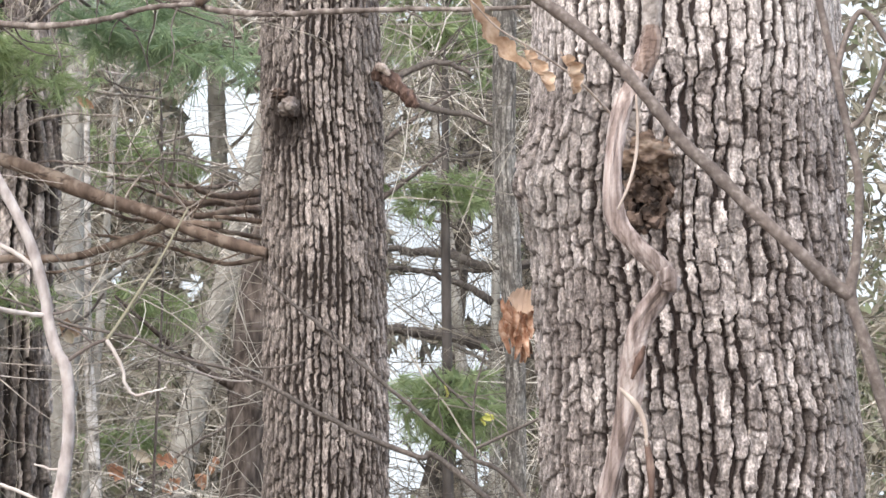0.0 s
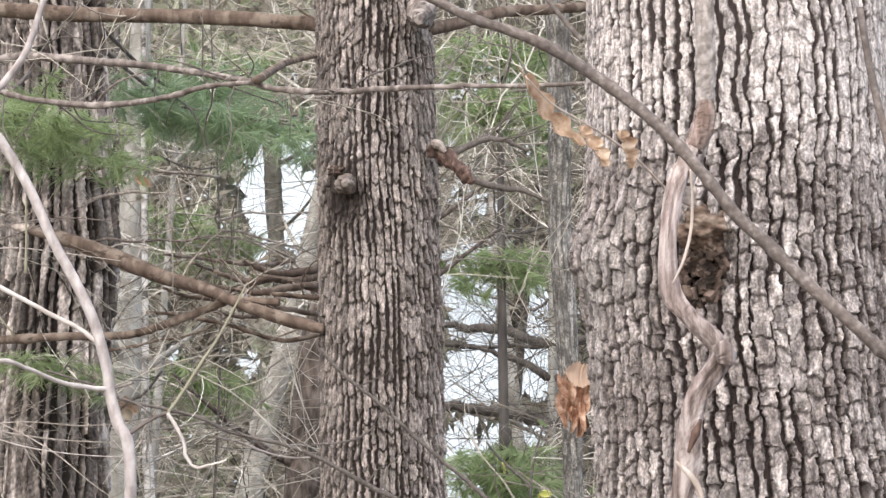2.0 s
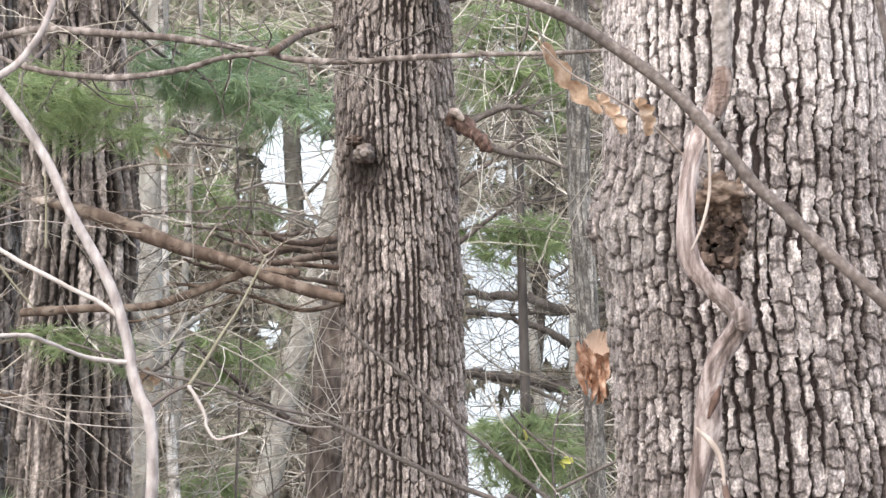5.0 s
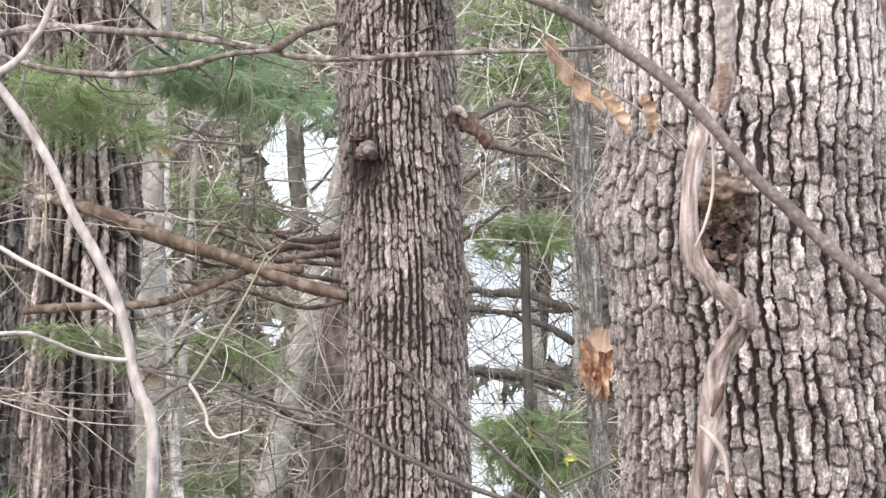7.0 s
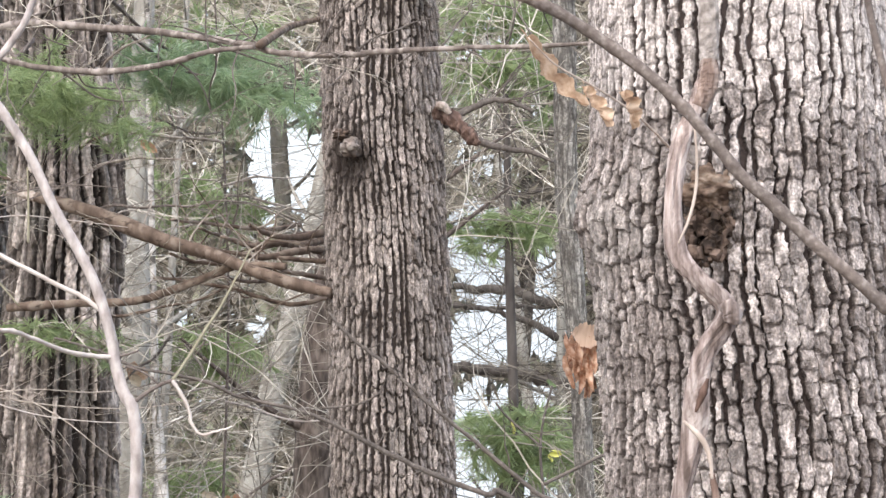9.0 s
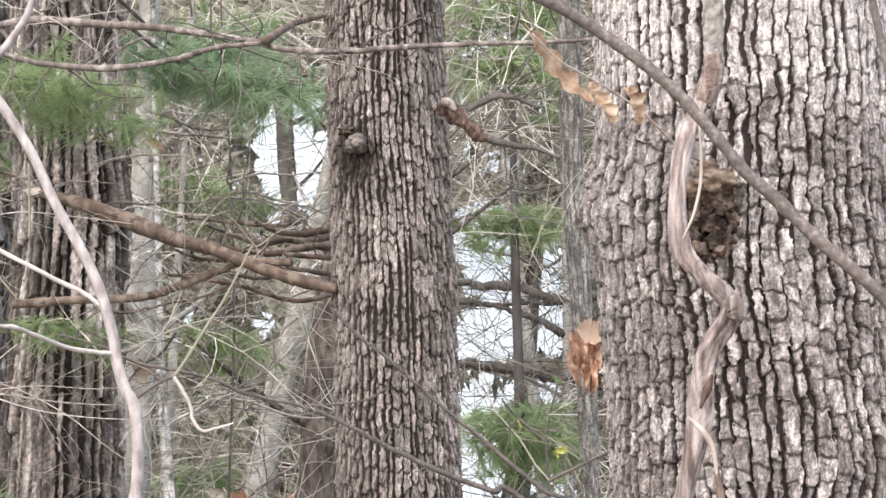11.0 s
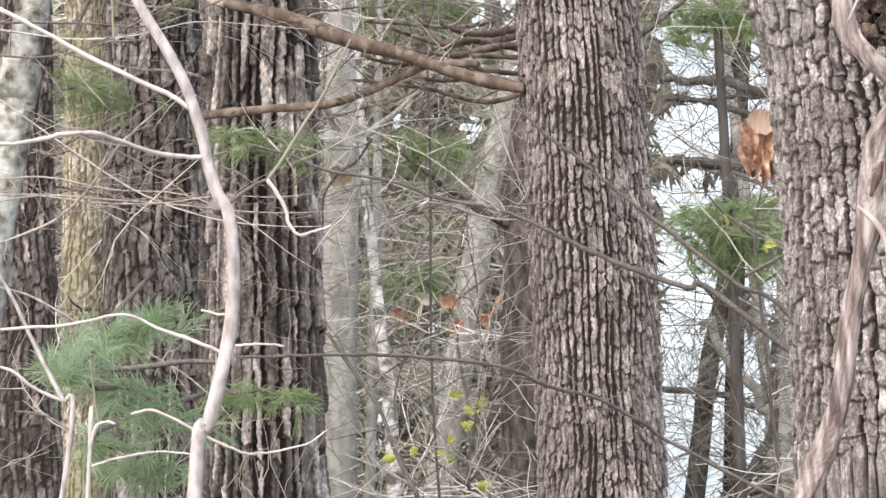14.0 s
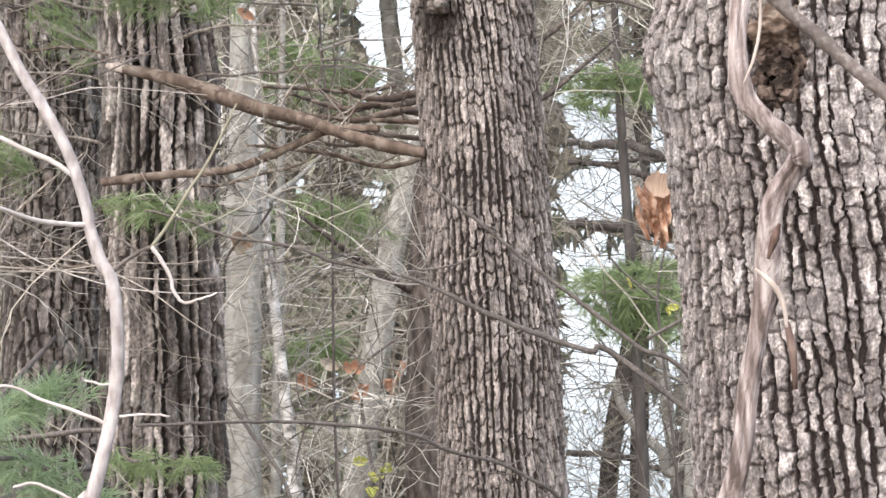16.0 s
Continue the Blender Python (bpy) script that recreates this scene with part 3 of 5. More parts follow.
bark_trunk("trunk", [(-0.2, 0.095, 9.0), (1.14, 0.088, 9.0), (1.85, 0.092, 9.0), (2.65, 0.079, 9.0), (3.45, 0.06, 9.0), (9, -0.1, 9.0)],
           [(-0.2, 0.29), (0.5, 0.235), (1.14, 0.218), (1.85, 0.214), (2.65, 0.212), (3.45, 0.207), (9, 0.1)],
           0.95, 3.75, 0.0044, 400, (0.027, 0.076), 0.014, 0.0074, MID, mid, seed=11, shape=mid_shape, darkened=mid_dark, jog=0.24, cross=0.55, point=1.3, tone_spread=0.8, flakes=0.6, tilt=1.0, wave=0.8, bank=0.08, plate=0.8)
crown_limbs(mid, 0.0, 9.0, 5.4, 6, BROWN, 15)

# the shaggy trunk, and the darker pine behind it
shag = thing("oak_tree", (-1.27, 10.2, 0), "old trunk with long shaggy strips of dark bark", "tree")
SH = [(-1.210, 10.200, 2.943), (-1.246, 10.200, 2.027), (-1.275, 10.200, 1.117)]
bark_trunk("trunk", [(-0.2, SH[2][0], 10.2), (SH[2][2], SH[2][0], 10.2), (SH[1][2], SH[1][0], 10.2), (SH[0][2], SH[0][0], 10.2), (9, SH[0][0] - 0.35, 10.2)],
           [(-0.2, 0.33), (0.6, 0.255), (1.2, 0.2442), (2.0, 0.2397), (3.2, 0.2220), (4.2, 0.2042), (9, 0.1)],
           0.95, 4.3, 0.0075, 250, (0.048, 0.34), 0.032, 0.014, SHAG, shag, seed=21, jog=0.3, cross=0.35, point=1.0, flakes=0.4, tone_spread=1.25, wave=0.75)
crown_limbs(shag, -1.45, 10.2, 5.6, 5, BROWN, 25)

pine = thing("pine_tree", (-1.75, 10.9, 0), "dark flaky pine trunk with soft green boughs", "tree")
PN = [(-1.773, 10.900, 3.061), (-1.803, 10.900, 2.076), (-1.831, 10.900, 1.097)]
bark_trunk("trunk", [(-0.2, PN[2][0], 10.9), (PN[2][2], PN[2][0], 10.9), (PN[1][2], PN[1][0], 10.9), (PN[0][2], PN[0][0], 10.9), (9, PN[0][0], 10.9)],
           [(-0.2, 0.32), (0.6, 0.26), (1.2, 0.2377), (2.2, 0.2258), (4.2, 0.1997), (9, 0.1)],
           0.95, 4.3, 0.01, 170, (0.045, 0.13), 0.017, 0.007, PINE_BARK, pine, seed=31)
crown_limbs(pine, PN[0][0], 10.9, 5.6, 6, BROWN, 35)

mossy = thing("mossy_tree", (-2.2, 11.4, 0), "slim trunk with yellowish mossy bark", "tree")
MS = [(-2.180, 11.400, 3.146), (-2.231, 11.400, 2.112), (-2.282, 11.400, 1.084)]
bark_trunk("trunk", [(-0.2, MS[2][0], 11.4), (MS[1][2], MS[1][0], 11.4), (MS[0][2], MS[0][0], 11.4), (8, MS[0][0], 11.4)],
           [(-0.2, 0.15), (0.6, 0.1120), (2.2, 0.1046), (8, 0.05)],
           1.0, 4.0, 0.012, 70, (0.03, 0.06), 0.006, 0.006, MOSSY, mossy, seed=41, top=8)

reddish = thing("pine_tree", (-2.2, 9.6, 0), "dark reddish-brown trunk with coarse bark", "tree")
RD = [(-2.017, 9.600, 2.910), (-2.044, 9.600, 2.042), (-2.068, 9.600, 1.181)]
bark_trunk("trunk", [(-0.2, RD[2][0], 9.6), (RD[1][2], RD[1][0], 9.6), (RD[0][2], RD[0][0], 9.6), (8, RD[0][0], 9.6)],
           [(-0.2, 0.17), (0.6, 0.1251), (2.2, 0.1168), (8, 0.06)],
           0.9, 3.0, 0.01, 80, (0.035, 0.09), 0.01, 0.007, DARKPINE, reddish, seed=51, top=8)


# ---- farther trunks ----
def far_tree(points, radii, material, label, name="slender_tree", tops=True, **more):
    """A slender trunk along a visible line, carried down to the ground and up out of sight."""
    p = [Vector(q) for q in points]
    p.sort(key=lambda q: q.z)
    low, high = p[0], p[-1]
    lean = (p[1] - p[0]) / max(0.05, p[1].z - p[0].z)
    lean = Vector((max(-0.25, min(0.25, lean.x)), max(-0.1, min(0.1, lean.y)), 1))
    foot = low - lean * (low.z + 0.12 - float(ground_z(low.y)))
    up = (p[-1] - p[-2]) / max(0.05, p[-1].z - p[-2].z)
    up = Vector((max(-0.3, min(0.3, up.x)), max(-0.1, min(0.1, up.y)), 1))
    tip = high + up * 3.5
    tree = thing(name, (foot.x, foot.y, foot.z + 0.12), label, "tree")
    r0, r1 = radii[0], radii[-1]
    limb("trunk", [tuple(q) for q in [foot, *p, tip]], [r0 * 1.15, r0, r1, r1 * 0.4], material, tree, sides=14, per=8, **more)
    if tops:
        rng = random.Random(int(abs(foot.x) * 1000) + int(foot.y * 10))
        for k in range(5):
            h = foot + (tip - foot) * rng.uniform(0.25, 0.95)
            base = None
            best = 1e9
            for q in spline([tuple(q) for q in [foot, *p, tip]], 6):
                if abs(q[2] - h.z) < best:
                    best, base = abs(q[2] - h.z), Vector(q)
            a, d = rng.uniform(0, 6.28), rng.uniform(0.5, 1.3)
            pts = [base, base + Vector((math.cos(a) * d * 0.5, math.sin(a) * d * 0.5, 0.25 * d)), base + Vector((math.cos(a) * d, math.sin(a) * d, 0.6 * d))]
            limb("limb", [tuple(q) for q in pts], [r1 * 0.3, r1 * 0.2, r1 * 0.08], material, tree, per=4, sides=5, wander=0.004, seed=k)
    return tree


far_tree([(-1.571, 8.000, 2.755), (-1.614, 8.000, 2.564), (-1.646, 8.000, 2.407), (-1.690, 8.000, 2.182)], [0.0587, 0.0690], LICHEN, "pale grey leaning trunk blotched with lichen", seed=3)
far_tree([(-1.863, 18.000, 3.883), (-1.898, 18.000, 2.921), (-1.966, 18.000, 1.725), (-2.016, 18.000, 0.693)], [0.1311, 0.1272], GREY, "smooth pale grey slender trunk", seed=4)
far_tree([(-1.698, 17.600, 3.354), (-1.685, 17.600, 2.727), (-1.626, 17.600, 1.866), (-1.581, 17.600, 1.243), (-1.574, 17.600, 0.661)], [0.0466, 0.0350], BIRCH, "thin white birch stem with dark flecks", name="birch_tree", seed=5)
far_tree([(-1.698, 19.000, 3.996), (-1.757, 19.000, 2.982), (-1.843, 19.000, 1.720), (-1.908, 19.000, 0.631)], [0.0378, 0.0336], GREY, "thin brown-grey trunk among brush", seed=6)
far_tree([(-0.994, 26.000, 4.954), (-1.197, 26.000, 4.020), (-1.410, 26.000, 3.267), (-1.598, 26.000, 2.348)], [0.1386, 0.1212], GREY, "leaning grey trunk in the thicket", seed=7)
far_tree([(-0.235, 15.000, 3.762), (-0.325, 15.000, 3.426), (-0.395, 15.000, 2.992), (-0.445, 15.000, 2.528), (-0.475, 15.000, 1.968)], [0.118, 0.1], REDBARK, "dark brown leaning trunk close behind another", seed=8)
beside = thing("slender_tree", (1.3, 14.0, 0), "grey fissured slender trunk beside the oak", "tree")
BG = [(0.987, 14.000, 4.521), (0.977, 14.000, 3.602), (1.007, 14.000, 3.070), (1.036, 14.000, 2.450), (1.045, 14.000, 1.928)]
bark_trunk("trunk", [(-0.2, BG[4][0], 14.0)] + [(q[2], q[0], 14.0) for q in BG[::-1]] + [(9, BG[0][0] - 0.3, 14.0)],
           [(-0.2, 0.1), (1.5, 0.0461), (3.0, 0.0615), (5.0, 0.0676), (9, 0.03)], 1.2, 5.5, 0.014, 60, (0.03, 0.08), 0.0035, 0.003, GREYBARK, beside, seed=61)
crown_limbs(beside, BG[0][0], 14.0, 6.0, 4, GREY, 65, 1.4)
crown_limbs(mossy, MS[0][0], 11.4, 4.6, 4, GREY, 66, 1.2)
crown_limbs(reddish, RD[0][0], 9.6, 4.6, 4, BROWN, 67, 1.2)
far_tree([(1.358, 29.000, 4.666), (1.213, 29.000, 3.323), (1.039, 29.000, 2.306), (0.801, 29.000, 1.292), (0.594, 29.000, -0.039)], [0.1096, 0.0838], DARKBARK, "dark leaning trunk before the bright gap", seed=10)
far_tree([(0.927, 27.000, 5.979), (1.033, 27.000, 4.936), (1.140, 27.000, 4.084), (1.227, 27.000, 3.119), (1.290, 27.000, 2.222)], [0.0660, 0.0540], GREY, "thin grey stem before the bright gap", seed=12)
far_tree([(1.386, 31.000, 5.710), (1.345, 31.000, 4.452), (1.283, 31.000, 3.620), (1.208, 31.000, 2.383)], [0.1035, 0.0897], DARKBARK, "dark straight stem before the bright gap", seed=13)
far_tree([(-1.676, 30.000, 7.394), (-1.598, 30.000, 6.774), (-1.573, 30.000, 6.226), (-1.536, 30.000, 5.476), (-1.608, 30.000, 4.395)], [0.1001, 0.1068], GREY, "grey stem crossing a bright gap", seed=14)
far_tree([(1.430, 24.000, 2.005), (1.426, 24.000, 1.374), (1.407, 24.000, 0.744), (1.396, 24.000, 0.168)], [0.0852, 0.0745], GREY, "grey stem half hidden behind the oak", seed=16)


# ---- dead branches of the trees ----
limb("dead_branch", [(-1.222, 9.250, 2.899), (-1.062, 9.200, 2.853), (-0.873, 9.150, 2.780), (-0.707, 9.100, 2.707), (-0.543, 9.050, 2.653), (-0.381, 9.000, 2.582), (-0.221, 8.950, 2.525), (-0.112, 8.900, 2.493)], [0.0155, 0.0257, 0.0309, 0.0240, 0.0206, 0.0223, 0.0171], DEAD, mid, "broken brown dead branch with a pale snapped end", seed=1, sides=18, per=14, spurs=9, spur=(0.14, 0.004), wander=0.0008, rough=0.02, ridges=0.045)
limb("snapped_end", [(-1.252, 9.255, 2.906), (-1.225, 9.25, 2.9), (-1.185, 9.238, 2.889)], [0.009, 0.0165, 0.0185], PALEWOOD, mid, "pale snapped end of the dead branch", seed=21, sides=12, rough=0.25, per=5, flat=True)
limb("dead_branch", [(-1.309, 9.400, 2.506), (-1.083, 9.333, 2.512), (-0.839, 9.267, 2.511), (-0.690, 9.200, 2.542), (-0.542, 9.133, 2.587), (-0.437, 9.067, 2.613), (-0.274, 9.000, 2.599)], [0.0160, 0.0140, 0.0120], DEAD, mid, spurs=10, spur=(0.12, 0.003), seed=2, wander=0.0008, sides=12, per=10, rough=0.05, nodes=8)
limb("dead_branch", [(-1.477, 9.650, 3.796), (-1.121, 9.560, 3.754), (-0.793, 9.470, 3.726), (-0.470, 9.380, 3.695), (-0.174, 9.290, 3.654), (-0.048, 9.200, 3.621)], [0.0302, 0.0266, 0.0284], DEAD, shag, "thick reddish dead branch", spurs=8, spur=(0.16, 0.004), seed=3, sides=18, per=16, rough=0.02, ridges=0.045, wander=0.001)
limb("dead_branch", [(0.238, 9.100, 3.590), (0.361, 9.225, 3.643), (0.509, 9.350, 3.710), (0.681, 9.475, 3.751), (0.923, 9.600, 3.794)], [0.0242, 0.0182], DEAD, mid, seed=4, spurs=6, spur=(0.16, 0.0035))
limb("dead_branch", [(-1.375, 8.400, 3.306), (-1.209, 8.300, 3.302), (-1.046, 8.200, 3.302), (-0.815, 8.100, 3.265), (-0.625, 8.000, 3.229), (-0.440, 7.900, 3.183), (-0.294, 7.800, 3.138), (-0.219, 7.700, 3.097), (-0.046, 7.600, 3.066), (0.123, 7.500, 3.056), (0.336, 7.400, 3.044), (0.510, 7.300, 3.025), (0.696, 7.200, 3.012)], [0.0120, 0.0120, 0.0099, 0.0077, 0.0055], BRANCH, shag, "long bare dead branch with short spurs", spurs=30, spur=(0.16, 0.0032), spur_material=TWIG, seed=5, wander=0.0008, sides=12, per=10, rough=0.05, nodes=22)
limb("dead_branch", [(-1.319, 8.300, 3.304), (-1.117, 8.200, 3.185), (-0.904, 8.100, 3.130), (-0.748, 8.000, 3.105), (-0.562, 7.900, 3.109), (-0.431, 7.800, 3.123), (-0.287, 7.700, 3.115)], [0.0068, 0.0101, 0.0090, 0.0068], BRANCH, shag, spurs=14, spur=(0.15, 0.003), spur_material=TWIG, seed=6, wander=0.0008, sides=12, per=10, rough=0.05, nodes=10)
limb("dead_branch", [(-0.270, 7.700, 3.121), (-0.219, 8.300, 3.299), (-0.154, 8.900, 3.450), (-0.055, 9.500, 3.601)], [0.0136, 0.0102, 0.0051], DEAD, shag, seed=7)
limb("branch_stub", [(0.255, 8.850, 3.114), (0.298, 8.838, 3.090), (0.342, 8.825, 3.052), (0.374, 8.812, 3.014), (0.401, 8.800, 2.988)], [0.0267, 0.0286, 0.0229, 0.0267, 0.0114], REDWOOD, mid, "short broken stub of rotten red-brown wood", seed=8, rough=0.5, flat=True, sides=12, per=5)
limb("splinter", [(0.255, 8.800, 3.125), (0.282, 8.800, 3.119), (0.305, 8.800, 3.095)], [0.0133, 0.0152, 0.0076], PALEWOOD, mid, "pale split wood over the stub", seed=28, rough=0.4, flat=True)
limb("dead_branch", [(0.373, 9.000, 3.045), (0.472, 9.000, 3.008), (0.571, 9.000, 2.992), (0.669, 9.000, 2.951)], [0.0154, 0.0116, 0.0058], TWIG, mid, seed=9, wander=0.002, spurs=6)
limb("dead_branch", [(0.285, 9.000, 3.086), (0.355, 9.000, 3.135), (0.454, 9.000, 3.174), (0.534, 9.000, 3.163), (0.593, 9.000, 3.132)], [0.0135, 0.0116, 0.0058], TWIG, mid, seed=10, wander=0.002, spurs=7)
lump("knot", (-0.036, 8.788, 2.982), (0.036, 0.05, 0.032), BRANCH, mid, 9, "round grey healed knot", 0.42)
lump("knot", (-0.067, 8.790, 3.024), (0.03, 0.03, 0.018), SCAR, mid, 10, "dark broken lip of a knot", 0.6)
limb("branch_stub", [(0.218, 8.850, 3.614), (0.223, 8.725, 3.558), (0.215, 8.600, 3.513)], [0.0419, 0.0457, 0.0152], BRANCH, mid, "dark broken knot", seed=12, rough=0.4, flat=True, sides=14)

for k, pts in enumerate(([(-0.166, 9.500, 2.749), (-0.244, 9.400, 2.721), (-0.321, 9.300, 2.718), (-0.415, 9.200, 2.699), (-0.508, 9.100, 2.718)], [(-0.162, 9.400, 2.703), (-0.260, 9.300, 2.685), (-0.355, 9.200, 2.654), (-0.448, 9.100, 2.657)], [(-0.166, 9.500, 2.778), (-0.265, 9.400, 2.746), (-0.351, 9.300, 2.751), (-0.415, 9.200, 2.770)], [(-0.138, 9.300, 2.646), (-0.317, 9.233, 2.657), (-0.493, 9.167, 2.672), (-0.588, 9.100, 2.689)], [(-0.151, 9.600, 2.617), (-0.371, 9.433, 2.639), (-0.603, 9.267, 2.648), (-0.687, 9.100, 2.660)], [(-0.143, 9.400, 2.529), (-0.284, 9.350, 2.499), (-0.464, 9.300, 2.548), (-0.663, 9.250, 2.582), (-0.758, 9.200, 2.586)],
                         [(-0.286, 10.200, 2.899), (-0.408, 10.000, 2.857), (-0.610, 9.800, 2.856), (-0.740, 9.600, 2.847)], [(-0.180, 9.800, 2.736), (-0.297, 9.600, 2.746), (-0.410, 9.400, 2.706), (-0.516, 9.200, 2.639)], [(-0.189, 10.000, 2.627), (-0.309, 9.800, 2.640), (-0.445, 9.600, 2.610), (-0.575, 9.400, 2.621)], [(-0.197, 10.200, 2.850), (-0.275, 9.975, 2.834), (-0.392, 9.750, 2.765), (-0.502, 9.525, 2.760), (-0.606, 9.300, 2.775)])):
    limb("dead_branch", pts, [0.0102, 0.0082, 0.0071, 0.0051] if k > 2 else [0.0143, 0.0143, 0.0102, 0.0061], DEAD, mid, spurs=4, spur=(0.16, 0.0028), seed=40 + k, wander=0.001, per=9, rough=0.06, sides=8)


# ---- sprays of dead side branches on the crowded trunks ----
def dead_spray(parent, base, heading, length, rise, girth, seed, material):
    """A dead side branch that leaves its trunk almost level, with straight forking twigs along it."""
    rng = random.Random(seed)
    d = Vector((math.cos(radians(heading)), math.sin(radians(heading)), rise)).normalized()
    pts = [Vector(base)]
    for k in range(6):
        d = (d + Vector((rng.gauss(0, 0.13), rng.gauss(0, 0.1), rng.gauss(0.005, 0.15)))).normalized()
        pts.append(pts[-1] + d * length / 6)
    branch = limb("dead_branch", [tuple(q) for q in pts], [girth, girth * 0.8, girth * 0.55, girth * 0.3], material, parent, seed=seed, sides=7, per=4, rough=0.14, nodes=5)
    side = 1
    for k in range(rng.randrange(6, 10)):
        at = (k + rng.uniform(1.0, 2.0)) / 11 * 6
        i = min(5, int(at))
        p = pts[i].lerp(pts[i + 1], at - i)
        run = (pts[i + 1] - pts[i]).normalized()
        side = -side
        out = Vector((-run.y * side, run.x * side, rng.gauss(0.15, 0.6))).normalized()
        e = (run * rng.uniform(0.5, 1.1) + out).normalized()
        ln = length * (1 - at / 9) * rng.uniform(0.25, 0.6)
        r = girth * 0.42 * (1 - at / 9)
        heap = Heap()
        line = [p]
        for _ in range(4):
            e = (e + Vector((rng.gauss(0, 0.2), rng.gauss(0, 0.12), rng.gauss(0, 0.2)))).normalized()
            line.append(line[-1] + e * ln / 4)
        heap.tube(np.array(line), [r, r * 0.7, r * 0.35], 5, 0.5, seed + k)
        for j in (1, 2, 3):
            f = (e + Vector((rng.gauss(0, 0.6), rng.gauss(0, 0.4), rng.gauss(0, 0.6)))).normalized()
            heap.tube(np.array([line[j], line[j] + f * ln * 0.14, line[j] + (f + e * 0.3) * ln * 0.28]), [r * 0.6, r * 0.45, r * 0.25], 4, 0.5, seed + k)
        under(part("twig", heap.mesh("twig", True), SPUR if (k + seed) % 3 else material), branch)
    return branch


SPRAY = random.Random(91)
for host, x, y, r, low, high, count in ((shag, -1.24, 10.2, 0.2, 1.9, 3.9, 13), (pine, -1.79, 10.9, 0.2, 1.3, 3.7, 11), (reddish, -2.04, 9.6, 0.1, 1.3, 2.9, 4), (mossy, -2.2, 11.4, 0.09, 1.6, 3.2, 2)):
    for k in range(count):
        turn = SPRAY.uniform(-170, -10)
        z = SPRAY.uniform(low, high)
        dead_spray(host, (x + r * math.cos(radians(turn)), y + r * math.sin(radians(turn)), z), turn, SPRAY.uniform(0.4, 0.85), SPRAY.uniform(-0.15, 0.25), SPRAY.uniform(0.004, 0.0085), 300 + 13 * k + int(100 * y), (DEAD, BROWN, SPUR, DEAD)[SPRAY.randrange(4)])


pale_shrub = thing("bare_shrub", (-1.52, 7.0, 0), "tall leafless shrub with long pale forking twigs", "shrub")
limb("stem", [(-1.52, 7.0, -0.05), (-1.55, 7.02, 0.9), (-1.5, 7.0, 1.9), (-1.56, 7.05, 2.9)], [0.016, 0.014, 0.011, 0.006], BROWN, pale_shrub, seed=3)
for k in range(9):
    z = (2.42 if k % 2 else 2.0) + SPRAY.uniform(-0.17, 0.17)
    dead_spray(pale_shrub, (-1.51, 7.0, z), SPRAY.uniform(-22, 10), SPRAY.uniform(0.75, 1.25), SPRAY.uniform(-0.16, 0.14), SPRAY.uniform(0.0026, 0.0042), 700 + 7 * k, (SPUR, SAPTWIG, SPUR, BROWN)[k % 4])

dead_sapling = thing("dead_sapling", (-0.74, 12.0, 0), "thin dead sapling with a tangle of pale dry twigs", "sapling")
limb("stem", [(-0.7, 12.0, -0.05), (-0.76, 12.02, 1.4), (-0.72, 12.0, 2.9), (-0.8, 12.03, 4.6)], [0.008, 0.007, 0.006, 0.004], BROWN, dead_sapling, seed=3)
for k in range(15):
    dead_spray(dead_sapling, (-0.74, 12.0, SPRAY.uniform(2.95, 3.75) if k < 11 else SPRAY.uniform(2.2, 2.9)), (k * 137) % 360, SPRAY.uniform(0.45, 0.8), SPRAY.uniform(-0.3, 0.5), SPRAY.uniform(0.0045, 0.008), 900 + 7 * k, (SPUR, SAPTWIG, SPUR, BROWN)[k % 4])

# ---- the pale sapling near the camera ----
sapling = thing("sapling", (0.0, 2.295, 0), "pale pinkish-grey bare sapling with curving side twigs", "sapling")
S1 = [(-0.130, 2.295, 2.008), (-0.105, 2.295, 1.974), (-0.084, 2.295, 1.940), (-0.064, 2.295, 1.897), (-0.044, 2.295, 1.861), (-0.029, 2.295, 1.829)]
S2 = [(-0.018, 2.295, 1.790), (-0.016, 2.295, 1.774), (-0.009, 2.295, 1.749), (-0.002, 2.295, 1.737), (0.001, 2.295, 1.713), (0.001, 2.295, 1.679), (-0.002, 2.295, 1.654), (-0.007, 2.295, 1.629), (-0.014, 2.295, 1.603), (-0.023, 2.295, 1.574), (-0.033, 2.295, 1.544)]
limb("stem", [(0.02, 2.295, -0.05), (0.0, 2.295, 0.7), (-0.05, 2.295, 1.28)] + S2[::-1] + S1[::-1] + [(-0.155, 2.295, 2.041), (-0.185, 2.295, 2.093), (-0.222, 2.295, 2.173)], [0.0060, 0.0057, 0.0053, 0.0049, 0.0049, 0.0045, 0.0041, 0.0038, 0.0031], SAP, sapling, seed=1, sides=14, rough=0.03, per=8, nodes=5)
limb("branch", [(-0.130, 2.295, 2.008), (-0.112, 2.295, 2.019), (-0.098, 2.295, 2.035), (-0.086, 2.295, 2.056), (-0.073, 2.295, 2.100)], [0.0034, 0.0031, 0.0026], SAP, sapling, seed=2, rough=0.08)
limb("branch", [(-0.023, 2.295, 1.812), (-0.041, 2.295, 1.825), (-0.068, 2.295, 1.839), (-0.105, 2.295, 1.859), (-0.136, 2.295, 1.878), (-0.165, 2.295, 1.895), (-0.218, 2.295, 1.924)], [0.0020, 0.0019, 0.0017, 0.0016], SAPTWIG, sapling, seed=3, rough=0.1, nodes=5, wander=0.0002)
